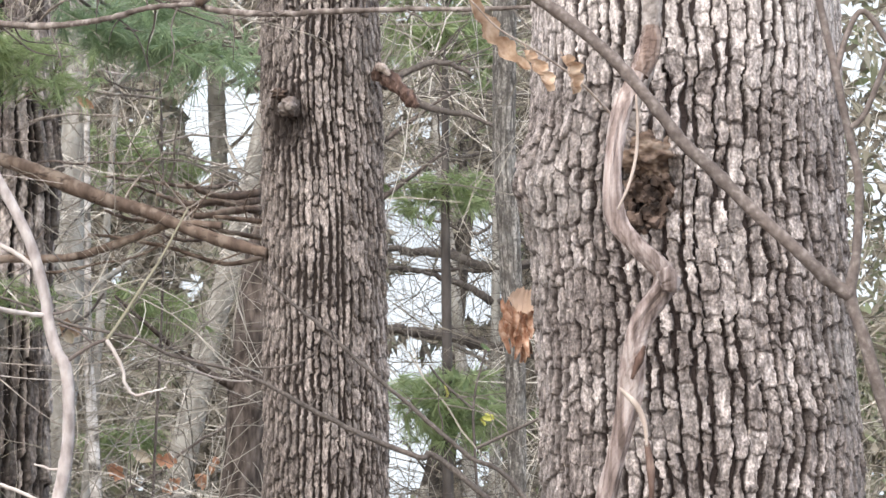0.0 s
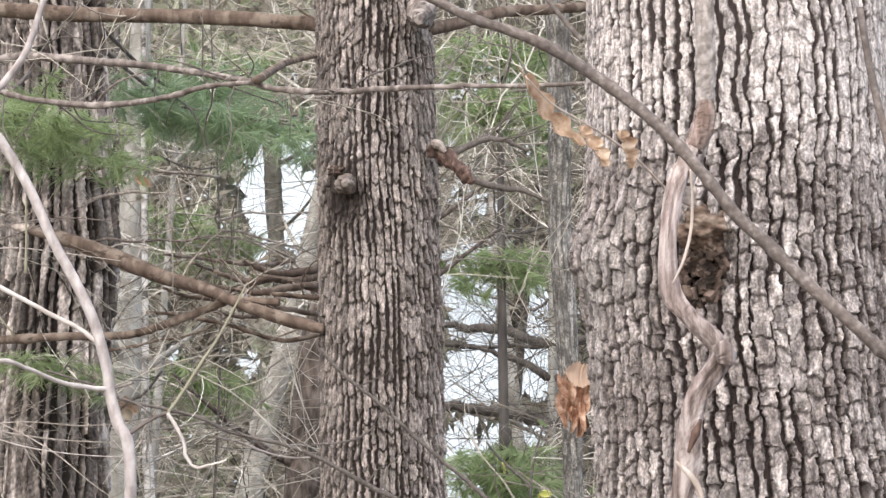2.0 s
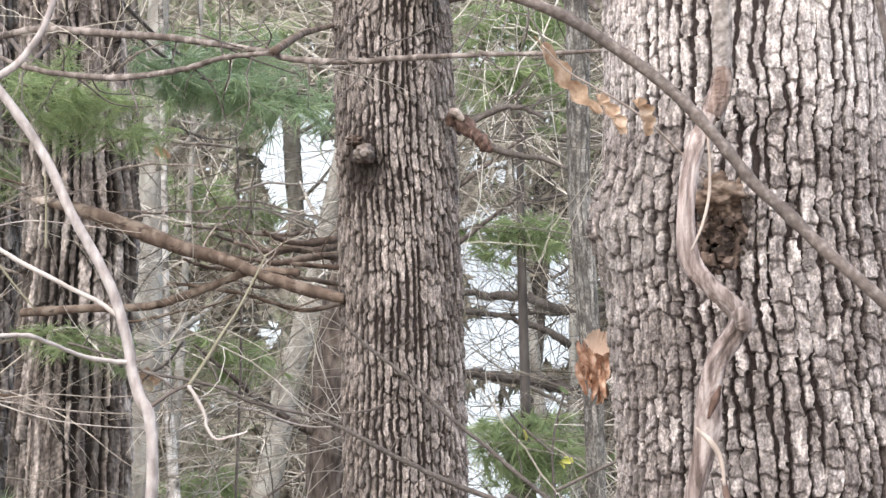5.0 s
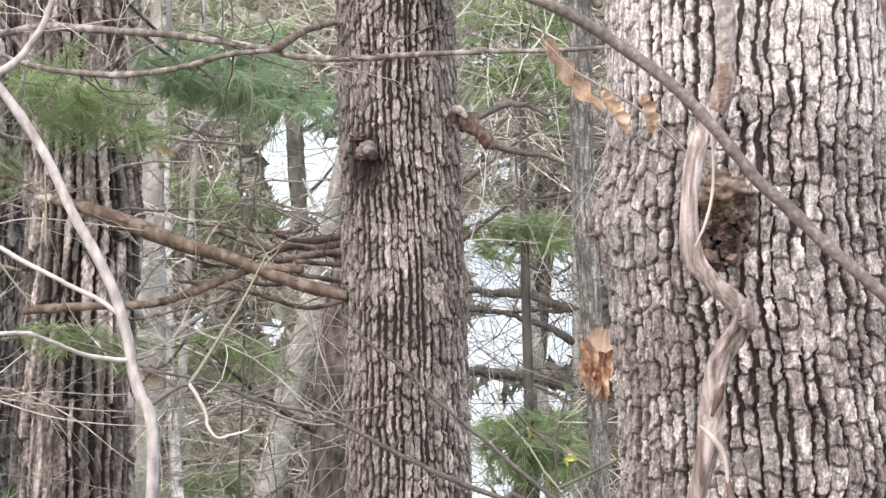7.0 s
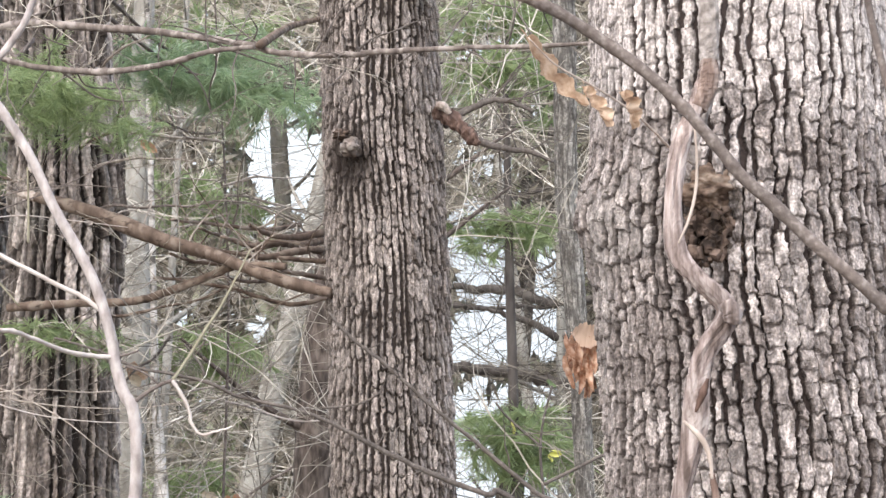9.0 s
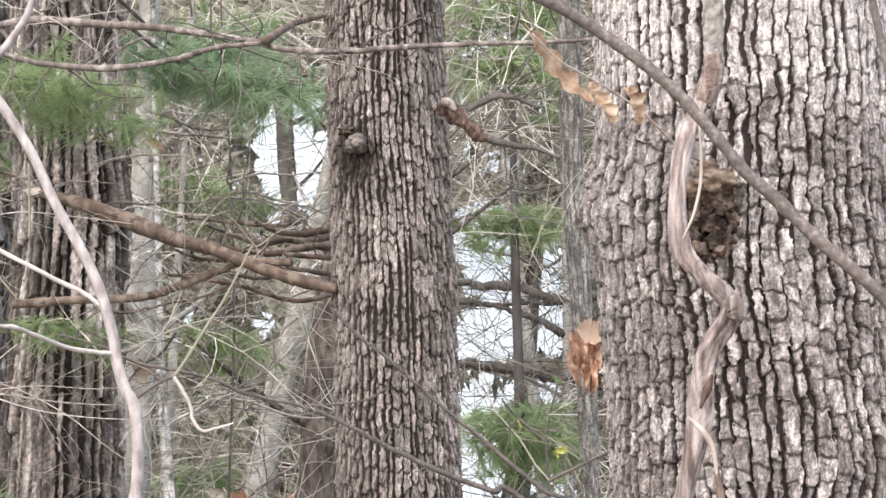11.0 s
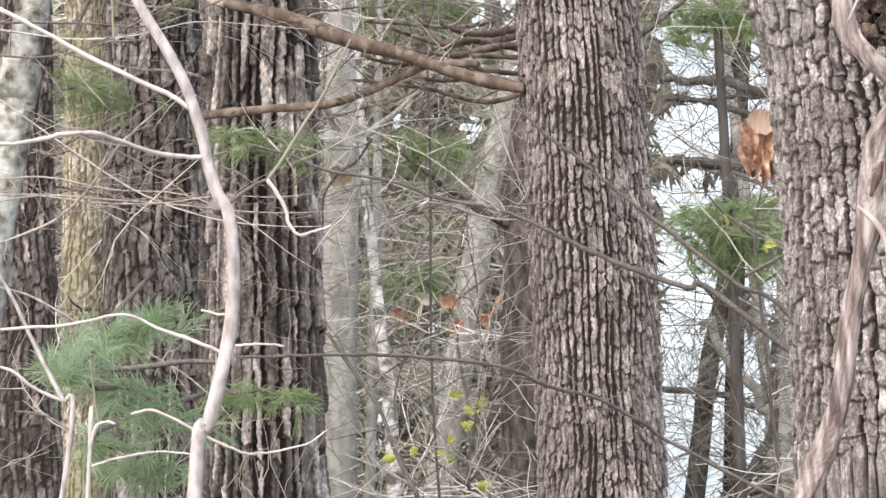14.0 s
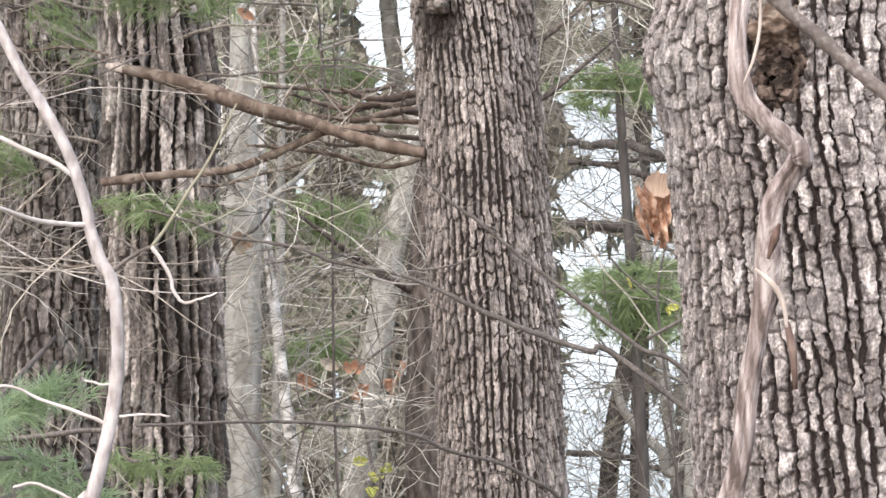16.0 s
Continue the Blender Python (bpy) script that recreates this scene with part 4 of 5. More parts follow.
limb("branch", [(-0.016, 2.295, 1.777), (-0.039, 2.275, 1.778), (-0.056, 2.255, 1.782), (-0.071, 2.236, 1.788), (-0.084, 2.216, 1.792), (-0.103, 2.196, 1.791), (-0.125, 2.177, 1.785), (-0.156, 2.157, 1.783), (-0.190, 2.137, 1.785)], [0.0019, 0.0017, 0.0017, 0.0012], SAPTWIG, sapling, seed=4, rough=0.1, nodes=5, wander=0.0002)
limb("twig", [(-0.002, 2.295, 1.740), (0.009, 2.295, 1.748), (0.021, 2.295, 1.755), (0.030, 2.295, 1.758)], [0.0019, 0.0015, 0.0015], BROWN, sapling, seed=5)
limb("twig", [(0.030, 2.295, 1.758), (0.038, 2.321, 1.775), (0.053, 2.347, 1.805), (0.064, 2.374, 1.828), (0.085, 2.400, 1.875)], [0.0015, 0.0014, 0.0012, 0.0007], GREENTWIG, sapling, "olive-green young shoot", seed=6)
limb("twig", [(0.030, 2.295, 1.758), (0.037, 2.295, 1.747), (0.043, 2.295, 1.735), (0.045, 2.295, 1.724), (0.052, 2.295, 1.715), (0.065, 2.295, 1.717), (0.077, 2.295, 1.721)], [0.0016, 0.0014, 0.0012, 0.0006], SAPTWIG, sapling, "bleached hooked twig", seed=7, rough=0.2, nodes=5, wander=0.0002)
limb("branch", [(-0.008, 2.295, 1.627), (-0.030, 2.295, 1.637), (-0.060, 2.295, 1.649), (-0.085, 2.295, 1.660), (-0.128, 2.295, 1.654), (-0.173, 2.295, 1.653), (-0.224, 2.295, 1.653)], [0.0016, 0.0012, 0.0012, 0.0010], SAPTWIG, sapling, seed=8, rough=0.2, nodes=5, wander=0.0002)
limb("twig", [(-0.026, 2.295, 1.565), (-0.044, 2.295, 1.576), (-0.065, 2.295, 1.586), (-0.082, 2.295, 1.584)], [0.0014, 0.0012, 0.0010], SAPTWIG, sapling, seed=9, rough=0.2, nodes=5, wander=0.0002)
limb("twig", [(-0.026, 2.295, 1.565), (-0.007, 2.295, 1.556), (0.010, 2.295, 1.550), (0.049, 2.295, 1.555), (0.068, 2.295, 1.566)], [0.0012, 0.0010, 0.0006], SAPTWIG, sapling, seed=10, rough=0.2, nodes=5, wander=0.0002)
limb("twig", [(-0.016, 2.295, 1.778), (-0.007, 2.295, 1.779), (0.003, 2.295, 1.782)], [0.0012, 0.0007], BROWN, sapling, seed=11)
limb("twig", [(-0.007, 2.295, 1.770), (0.008, 2.295, 1.764), (0.021, 2.295, 1.753)], [0.0010, 0.0007], BROWN, sapling, seed=12)
limb("twig", [(-0.126, 2.295, 1.862), (-0.111, 2.295, 1.842), (-0.092, 2.295, 1.819)], [0.0012, 0.0007], GREENTWIG, sapling, seed=13)
limb("twig", [(-0.000, 2.295, 1.657), (-0.012, 2.295, 1.657), (-0.025, 2.295, 1.661)], [0.0011, 0.0008], SAPTWIG, sapling, seed=14, rough=0.2, nodes=5, wander=0.0002)
limb("twig", [(-0.000, 2.295, 1.633), (0.022, 2.295, 1.633), (0.038, 2.295, 1.631)], [0.0010, 0.0006], SAPTWIG, sapling, seed=15, rough=0.2, nodes=5, wander=0.0002)
limb("twig", [(-0.085, 2.295, 1.870), (-0.085, 2.295, 1.896), (-0.086, 2.295, 1.931)], [0.0012, 0.0007], GREENTWIG, sapling, seed=16)

# low bare stems at the edge of the path
brushstem = thing("bare_shrub", (-0.18, 2.5, 0), "thin bleached bare shrub stems, curled and leafless", "shrub")
BS = [(-0.165, 2.500, 1.527), (-0.163, 2.500, 1.551), (-0.157, 2.500, 1.570), (-0.148, 2.500, 1.574)]
limb("stem", [(-0.2, 2.5, -0.05), (-0.22, 2.5, 0.8)] + BS, [0.0020, 0.0020, 0.0018, 0.0016, 0.0008], SAPTWIG, brushstem, seed=1, rough=0.2, nodes=5, wander=0.0002)
limb("twig", [(-0.148, 2.500, 1.574), (-0.140, 2.500, 1.572)], [0.0016, 0.0008], SAPTWIG, brushstem, seed=2, rough=0.2, nodes=5, wander=0.0002)
BS2 = [(-0.178, 2.500, 1.571), (-0.185, 2.500, 1.594), (-0.199, 2.500, 1.623), (-0.212, 2.500, 1.652), (-0.226, 2.500, 1.684), (-0.254, 2.500, 1.735)]
limb("stem", [(-0.2, 2.5, -0.05), (-0.21, 2.5, 0.9), (-0.22, 2.5, 1.3)] + BS2, [0.0025, 0.0022, 0.0022, 0.0018, 0.0015], SAP, brushstem, seed=3)
limb("twig", [(-0.162, 2.500, 1.537), (-0.138, 2.500, 1.543), (-0.105, 2.500, 1.547), (-0.071, 2.500, 1.543)], [0.0012, 0.0008], SAPTWIG, brushstem, seed=4, rough=0.2, nodes=5, wander=0.0002)
limb("twig", [(-0.154, 2.500, 1.570), (-0.157, 2.500, 1.594), (-0.160, 2.500, 1.627)], [0.0011, 0.0008], GREENTWIG, brushstem, seed=5)
limb("twig", [(-0.183, 2.500, 1.592), (-0.209, 2.500, 1.605), (-0.228, 2.500, 1.620), (-0.256, 2.500, 1.630)], [0.0014, 0.0012], SAPTWIG, brushstem, seed=6, rough=0.2, nodes=5, wander=0.0002)
limb("twig", [(-0.176, 2.500, 1.566), (-0.200, 2.500, 1.581), (-0.224, 2.500, 1.586)], [0.0011, 0.0008], BROWN, brushstem, seed=7)

# ---- the brown shrub that crosses before the oak ----
shrub = thing("shrub", (1.05, 3.0, 0), "brown leafless shrub with a long arching branch", "shrub")
J = [(0.753, 3.000, 1.853)]
limb("stem", [(1.15, 3.0, -0.05), (1.1, 3.0, 0.9)] + [(0.830, 3.000, 1.596), (0.802, 3.000, 1.692), (0.782, 3.000, 1.753), (0.767, 3.000, 1.807)] + J + [(0.760, 3.000, 1.899), (0.764, 3.000, 1.978), (0.753, 3.000, 2.034), (0.741, 3.000, 2.096), (0.724, 3.000, 2.176), (0.713, 3.000, 2.251)], [0.0091, 0.0086, 0.0081, 0.0071, 0.0066, 0.0050, 0.0045, 0.0045, 0.0040], BROWN, shrub, seed=1, sides=12, rough=0.1)
limb("branch", J + [(0.726, 3.000, 1.874), (0.690, 3.000, 1.908), (0.647, 3.000, 1.947)] + [(0.607, 3.000, 1.988), (0.574, 3.000, 2.019), (0.550, 3.000, 2.050), (0.514, 3.000, 2.094), (0.490, 3.000, 2.119), (0.460, 3.000, 2.145), (0.417, 3.000, 2.177), (0.374, 3.000, 2.205), (0.331, 3.000, 2.224), (0.282, 3.000, 2.241), (0.220, 3.000, 2.274)], [0.0076, 0.0071, 0.0071, 0.0066, 0.0066, 0.0066, 0.0060, 0.0050], BROWN, shrub, "long brown arching branch with small nodes", seed=2, sides=14, rough=0.07, per=10, nodes=16)
limb("twig", [(0.408, 3.000, 2.213), (0.390, 3.000, 2.234), (0.366, 3.000, 2.265), (0.347, 3.000, 2.297)], [0.0030, 0.0025], BROWN, shrub, seed=3)
limb("branch", [(0.753, 3.000, 2.034), (0.772, 3.000, 2.052), (0.796, 3.000, 2.108), (0.816, 3.000, 2.140)], [0.0035, 0.0030], BROWN, shrub, seed=4)
limb("twig", [(0.741, 3.000, 2.096), (0.754, 3.000, 2.139), (0.773, 3.000, 2.164), (0.804, 3.000, 2.121)], [0.0035, 0.0030], BROWN, shrub, seed=5)

# ---- the vine ----
vine = thing("vine", (0.78, 4.25, 0), "thick twisted vine with peeling fibrous reddish bark", "vine")
V1 = [(0.675, 4.180, 2.368), (0.668, 4.176, 2.334), (0.653, 4.172, 2.298), (0.631, 4.169, 2.249), (0.617, 4.165, 2.196), (0.610, 4.161, 2.125), (0.616, 4.158, 2.068), (0.648, 4.154, 2.027), (0.691, 4.150, 1.976)]
V2 = [(0.653, 4.150, 1.912), (0.641, 4.163, 1.855), (0.636, 4.175, 1.789), (0.617, 4.188, 1.706), (0.598, 4.200, 1.623)] + [(0.585, 4.200, 1.540), (0.564, 4.213, 1.471), (0.536, 4.227, 1.403), (0.501, 4.240, 1.310)]
limb("stem", V1 + V2 + [(0.6, 4.3, 1.1), (0.62, 4.28, 0.6), (0.68, 4.2, -0.03)], [0.0131, 0.0148, 0.0139, 0.0139, 0.0148, 0.0148, 0.0157, 0.0174, 0.0191, 0.0148, 0.0148, 0.0165, 0.0191, 0.0191, 0.0200, 0.0209], VINE, vine, seed=3, sides=34, rough=0.06, per=16, ridges=0.11, twist=9, flat=True)
limb("vine_end", [(0.6755, 4.179, 2.374), (0.674, 4.177, 2.35), (0.668, 4.175, 2.325), (0.655, 4.172, 2.297)], [0.013, 0.0165, 0.0165, 0.0155], VINE_END, vine, "reddish-brown broken upper end of the vine", seed=18, sides=20, rough=0.1, ridges=0.06, per=8, flat=True)
limb("tendril", [(0.642, 4.100, 2.254), (0.644, 4.100, 2.206), (0.641, 4.100, 2.158), (0.630, 4.100, 2.115), (0.613, 4.100, 2.077)], [0.0017, 0.0025, 0.0025, 0.0017], PALEWOOD, vine, seed=4)
limb("bark_strip", [(0.613, 4.100, 1.806), (0.630, 4.100, 1.790), (0.644, 4.100, 1.772), (0.652, 4.100, 1.747), (0.654, 4.100, 1.718)], [0.0025, 0.0051, 0.0042, 0.0025], PALEWOOD, vine, "peeled pale strip of bark", seed=5)
limb("bark_strip", [(0.656, 4.120, 1.727), (0.662, 4.120, 1.685), (0.663, 4.120, 1.628)], [0.0042, 0.0068, 0.0034], REDWOOD, vine, "dark red hanging strip of bark", seed=6)
limb("bark_strip", [(0.654, 4.120, 1.871), (0.647, 4.125, 1.851), (0.635, 4.130, 1.821)], [0.0025, 0.0068, 0.0025], REDWOOD, vine, "loose dark red strip of bark", seed=16, rough=0.3)
limb("knob", [(0.684, 4.120, 1.989), (0.694, 4.120, 1.969), (0.692, 4.120, 1.954)], [0.0119, 0.0170, 0.0119], VINE, vine, seed=7, rough=0.3)
limb("strand", [(0.686, 4.330, 2.723), (0.692, 4.322, 2.580), (0.691, 4.314, 2.438), (0.688, 4.306, 2.381), (0.678, 4.298, 2.325), (0.659, 4.290, 2.260)], [0.0143, 0.0152, 0.0152, 0.0143, 0.0089], KNOTWOOD, vine, "dead grey upper strand against the bark", seed=8, sides=24, per=14, ridges=0.08, flat=True)

# ---- shrub behind the oak with long slanting twigs ----
under_shrub = thing("bare_shrub", (1.2, 8.5, 0), "bare forest shrub with long slanting dark twigs", "shrub")
limb("stem", [(1.2, 8.5, -0.05), (1.2, 8.5, 0.9), (1.15, 8.5, 1.5), (1.1, 8.5, 2.2)], [0.0186, 0.0169, 0.0136, 0.0051], TWIG, under_shrub, seed=1)
limb("twig", [(1.19, 8.5, 1.15)] + [(0.516, 8.500, 1.746), (0.401, 8.470, 1.786), (0.224, 8.440, 1.855), (0.048, 8.410, 1.942), (-0.091, 8.380, 2.018), (-0.213, 8.350, 2.066), (-0.389, 8.320, 2.107), (-0.492, 8.290, 2.154), (-0.720, 8.260, 2.206), (-0.822, 8.230, 2.253), (-0.959, 8.200, 2.292)], [0.0108, 0.0100, 0.0092, 0.0077, 0.0061, 0.0061, 0.0046, 0.0038], TWIG, under_shrub, seed=2, wander=0.001, spurs=12, spur=(0.14, 0.0025))
limb("twig", [(1.19, 8.5, 1.0)] + [(0.737, 8.500, 1.666), (0.563, 8.486, 1.789), (0.441, 8.471, 1.893), (0.354, 8.457, 1.968), (0.232, 8.443, 2.071), (0.076, 8.429, 2.212), (-0.029, 8.414, 2.297), (-0.106, 8.400, 2.380)], [0.0092, 0.0077, 0.0077, 0.0061, 0.0061, 0.0046], TWIG, under_shrub, seed=3, wander=0.001, spurs=12, spur=(0.14, 0.0025))
limb("twig", [(-0.128, 8.420, 2.072), (-0.055, 8.420, 2.076), (0.017, 8.420, 2.091), (0.073, 8.420, 2.130)], [0.0038, 0.0038, 0.0031], TWIG, under_shrub, seed=4)
limb("twig", [(-0.504, 8.400, 2.178), (-0.513, 8.400, 2.209), (-0.531, 8.400, 2.237), (-0.568, 8.400, 2.283)], [0.0046, 0.0046, 0.0031], TWIG, under_shrub, seed=5)
limb("twig", [(1.19, 8.5, 0.8)] + [(0.380, 8.450, 1.266), (0.242, 8.331, 1.364), (0.107, 8.212, 1.451), (-0.026, 8.094, 1.492), (-0.154, 7.975, 1.558), (-0.347, 7.856, 1.596), (-0.535, 7.737, 1.615), (-0.685, 7.619, 1.621), (-0.895, 7.500, 1.624)], [0.0061, 0.0061, 0.0054, 0.0046], TWIG, under_shrub, seed=6, wander=0.001, spurs=12, spur=(0.14, 0.0025))
limb("twig", [(0.586, 8.450, 1.816), (0.679, 8.450, 1.860), (0.774, 8.450, 1.905), (0.844, 8.450, 1.931)], [0.0061, 0.0046], TWIG, under_shrub, seed=7)
limb("twig", [(-0.758, 8.450, 1.690), (-0.689, 8.450, 1.578), (-0.603, 8.450, 1.447), (-0.554, 8.450, 1.300), (-0.487, 8.450, 1.149)], [0.0061, 0.0061, 0.0077], TWIG, under_shrub, seed=8)


# ---- leaves ----
def leaf_mesh(name, length, width, lobes, seed, curl=0.3):
    """A lobed, curled leaf blade with a stalk, along +x, thin but not flat."""
    rng = random.Random(seed)
    n, m = 34, 6
    verts, faces = [], []
    for i in range(n + 1):
        s = i / n
        env = width * 0.5 * (math.sin(math.pi * min(1, s * 0.95 + 0.04)) ** 0.7)
        for j in range(m + 1):
            q = j / m * 2 - 1
            w = env * (0.28 + 0.85 * abs(math.sin(math.pi * lobes * s + 0.8 * (q > 0))) ** 0.8 if lobes else 1)
            x = length * s + 0.12 * width * abs(q) * (1 if lobes else 0)
            y = q * w * (1 + 0.16 * rng.uniform(-1, 1))
            z = curl * width * (q * q - 0.4) + curl * length * 0.4 * math.sin(s * 3 + seed) + 0.03 * width * rng.uniform(-1, 1)
            verts.append((x, y, z))
    for i in range(n):
        for j in range(m):
            a = i * (m + 1) + j
            faces.append((a, a + 1, a + m + 2, a + m + 1))
    base = len(verts)
    for i in range(5):
        for a in range(3):
            verts.append((-0.1 * length * i / 4, 0.012 * length * math.cos(a * 2.1), 0.012 * length * math.sin(a * 2.1) + curl * length * 0.4 * math.sin(seed)))
    for i in range(4):
        for a in range(3):
            b = base + i * 3
            faces.append((b + a, b + (a + 1) % 3, b + 3 + (a + 1) % 3, b + 3 + a))
    return raw_mesh(name, verts, faces)


def leaf(place, length, width, turn, material, parent, lobes=0, seed=1, curl=0.3, label=""):
    ob = part("leaf", leaf_mesh("leaf", length, width, lobes, seed, curl), material, None, label)
    ob.matrix_basis = pose(*place, *turn)
    return under(ob, parent)


# tan oak leaves that hang before the oak on their own thin twig
leafy = thing("leafy_twig", (0.72, 4.25, 2.2), "thin twig with curled tan dead oak leaves", "twig")
limb("stem", [(0.668, 4.36, 2.236)] + [(0.632, 4.300, 2.246), (0.602, 4.267, 2.269), (0.568, 4.233, 2.295), (0.522, 4.200, 2.322), (0.476, 4.167, 2.343), (0.430, 4.133, 2.364), (0.390, 4.100, 2.398)], [0.0022, 0.0022, 0.0017, 0.0013], PALEWOOD, leafy, seed=1)
leaf((0.387, 4.120, 2.405), 0.1406, 0.034, (82, 48, 8), TAN_LEAF, leafy, 3.5, 3, 0.5)
leaf((0.485, 4.140, 2.334), 0.0725, 0.0307, (70, 74, 15), TAN_LEAF, leafy, 3.2, 5, 0.5)
leaf((0.530, 4.160, 2.322), 0.0597, 0.0307, (60, 62, 5), TAN_LEAF, leafy, 3.2, 7, 0.5)
# leaves caught behind the oak's edge
caught = thing("dead_leaf_cluster", (0.528, 4.750, 1.973), "curled rust-brown dead leaves caught beside a trunk", "leaves")
limb("stem", [(0.554, 4.750, 2.033), (0.528, 4.750, 1.973), (0.511, 4.750, 1.893)], [0.0032, 0.0021], TWIG, caught, seed=1)
leaf((0.481, 4.680, 1.990), 0.0525, 0.0462, (80, 10, 10), PEACH_LEAF, caught, 0, 3, 0.15, "smooth round peach-coloured leaf")
for k in range(24):
    q = (0.474 + 0.044 * hash2(k, 1, 8), 4.68 + 0.08 * hash2(k, 2, 8), 1.995 - 0.05 * hash2(k, 4, 8))
    leaf(q, 0.062 * (0.75 + 0.45 * hash2(k, 3, 1)), 0.0135, (70 + 60 * hash2(k, 5, 8), 62 + 45 * hash2(k, 6, 8), 40 * (hash2(k, 7, 8) - 0.5)), RUST_LEAF, caught, 0, k + 4, 0.6)

orange_tw = thing("leafy_twig", (-1.175, 18.500, 1.765), "bare brush twig with a few orange dead leaves", "twig")
limb("stem", [(-1.801, 18.500, 1.461), (-1.546, 18.500, 1.697), (-1.295, 18.500, 1.851), (-1.000, 18.500, 2.085), (-0.708, 18.500, 2.238)] , [0.0123, 0.0123, 0.0082], BROWN, orange_tw, seed=1, wander=0.01)
limb("stem", [(-0.9, 18.5, -0.05)] + [(-1.145, 18.500, 1.439), (-1.172, 18.500, 1.847)], [0.0163, 0.0123], BROWN, orange_tw, seed=2)
ORL = ((-1.294, 18.400, 1.952), (-1.630, 18.400, 1.923), (-1.209, 18.400, 1.726), (-0.969, 18.400, 1.839), (-0.850, 18.400, 1.976))
for k, q in enumerate(ORL):
    leaf(q, 0.155, 0.112, (70 + 15 * k, 40 * math.sin(k * 2.2), 30 * k), ORANGE_LEAF, orange_tw, 2.2, k + 2, 0.4)
leaf((-1.443, 18.400, 2.018), 0.1463, 0.0894, (80, 25, 0), CREAM_LEAF, orange_tw, 0, 9, 0.3, "cream dead leaf")

yellow_tw = thing("leafy_shrub", (-0.965, 16.000, 0.828), "low shrub with scattered small yellow-green leaves", "shrub")
limb("stem", [(-0.75, 16.0, -0.05)] + [(-0.932, 16.000, 0.764), (-0.885, 16.000, 1.112), (-0.842, 16.000, 1.321)], [0.0141, 0.0106, 0.0070], TWIG, yellow_tw, seed=1)
limb("stem", [(-0.932, 16.000, 0.764), (-1.172, 16.000, 0.946), (-1.348, 16.000, 0.969)], [0.0106, 0.0070], TWIG, yellow_tw, seed=2)
limb("stem", [(-0.924, 16.000, 0.799), (-0.713, 16.000, 1.002), (-0.625, 16.000, 1.296)], [0.0106, 0.0070], TWIG, yellow_tw, seed=3)
YL = ((-1.035, 16.000, 1.334), (-0.850, 16.000, 1.303), (-0.668, 16.000, 1.273), (-0.881, 16.000, 1.210), (-1.376, 16.000, 0.967), (-1.240, 16.000, 1.012), (-1.042, 16.000, 1.040), (-1.096, 16.000, 0.916), (-0.705, 16.000, 1.030), (-0.620, 16.000, 0.853), (-0.913, 16.000, 1.113), (-0.792, 16.000, 0.760), (-0.88, 15.97, 1.16), (-0.86, 16.02, 1.25), (-0.66, 15.98, 0.89), (-1.15, 16.0, 0.99))
for k, q in enumerate(YL):
    leaf(q, 0.0916, 0.0634, (60 + 50 * hash2(k, 1, 2), 30 * math.sin(k * 1.7), 50 * k), YELLOW_LEAF, yellow_tw, 0, k + 1, 0.25)

green_tw = thing("leafy_shrub", (1.016, 17.600, 1.964), "thin shrub with a few pale green leaves", "shrub")
limb("stem", [(1.1, 17.6, -0.05)] + [(0.976, 17.600, 1.895), (0.964, 17.600, 2.359), (1.048, 17.600, 2.708)], [0.0117, 0.0097, 0.0078], TWIG, green_tw, seed=1)
limb("stem", [(0.971, 17.600, 2.282), (0.753, 17.600, 2.478), (0.657, 17.600, 2.596)], [0.0097, 0.0078], TWIG, green_tw, seed=2)
for k, (q, mat) in enumerate((((1.020, 17.600, 2.235), YELLOW_LEAF), ((1.021, 17.600, 2.747), GREEN_LEAF), ((0.772, 17.600, 2.458), YELLOW_LEAF), ((0.715, 17.600, 2.537), GREEN_LEAF), ((1.070, 17.600, 2.397), GREEN_LEAF), ((1.06, 17.600, 2.26), YELLOW_LEAF), ((1.045, 17.600, 2.19), YELLOW_LEAF), ((0.86, 17.6, 2.5), GREEN_LEAF), ((0.9, 17.6, 2.42), GREEN_LEAF))):
    leaf(q, 0.085, 0.042, (70, 35 * k, 50 * k), mat, green_tw, 0, k + 3, 0.35)

pale_tw = thing("leafy_twig", (-1.171, 12.000, 2.438), "thin twig with a pale orange dead leaf", "twig")
limb("stem", [(-0.992, 12.000, 2.616), (-1.071, 12.000, 2.511), (-1.155, 12.000, 2.459), (-1.229, 12.000, 2.355), (-1.239, 12.000, 2.197)], [0.0066, 0.0052, 0.0052], TWIG, pale_tw, seed=1)
leaf((-1.206, 11.980, 2.472), 0.1102, 0.0892, (75, 25, 10), TAN_LEAF, pale_tw, 1.5, 3, 0.4)
leaf((-1.167, 11.970, 2.436), 0.0682, 0.0525, (80, 60, 0), CREAM_LEAF, pale_tw, 0, 5, 0.4)

red_tw = thing("leafy_twig", (-1.293, 13.700, 3.777), "hanging twig with one small orange leaf", "twig")
limb("stem", [(-1.227, 13.700, 4.485), (-1.232, 13.700, 4.111), (-1.263, 13.700, 3.864), (-1.299, 13.700, 3.796)], [0.0060, 0.0060], TWIG, red_tw, seed=1)
leaf((-1.330, 13.700, 3.809), 0.1022, 0.0541, (80, 30, 0), ORANGE_LEAF, red_tw, 0, 2, 0.3)


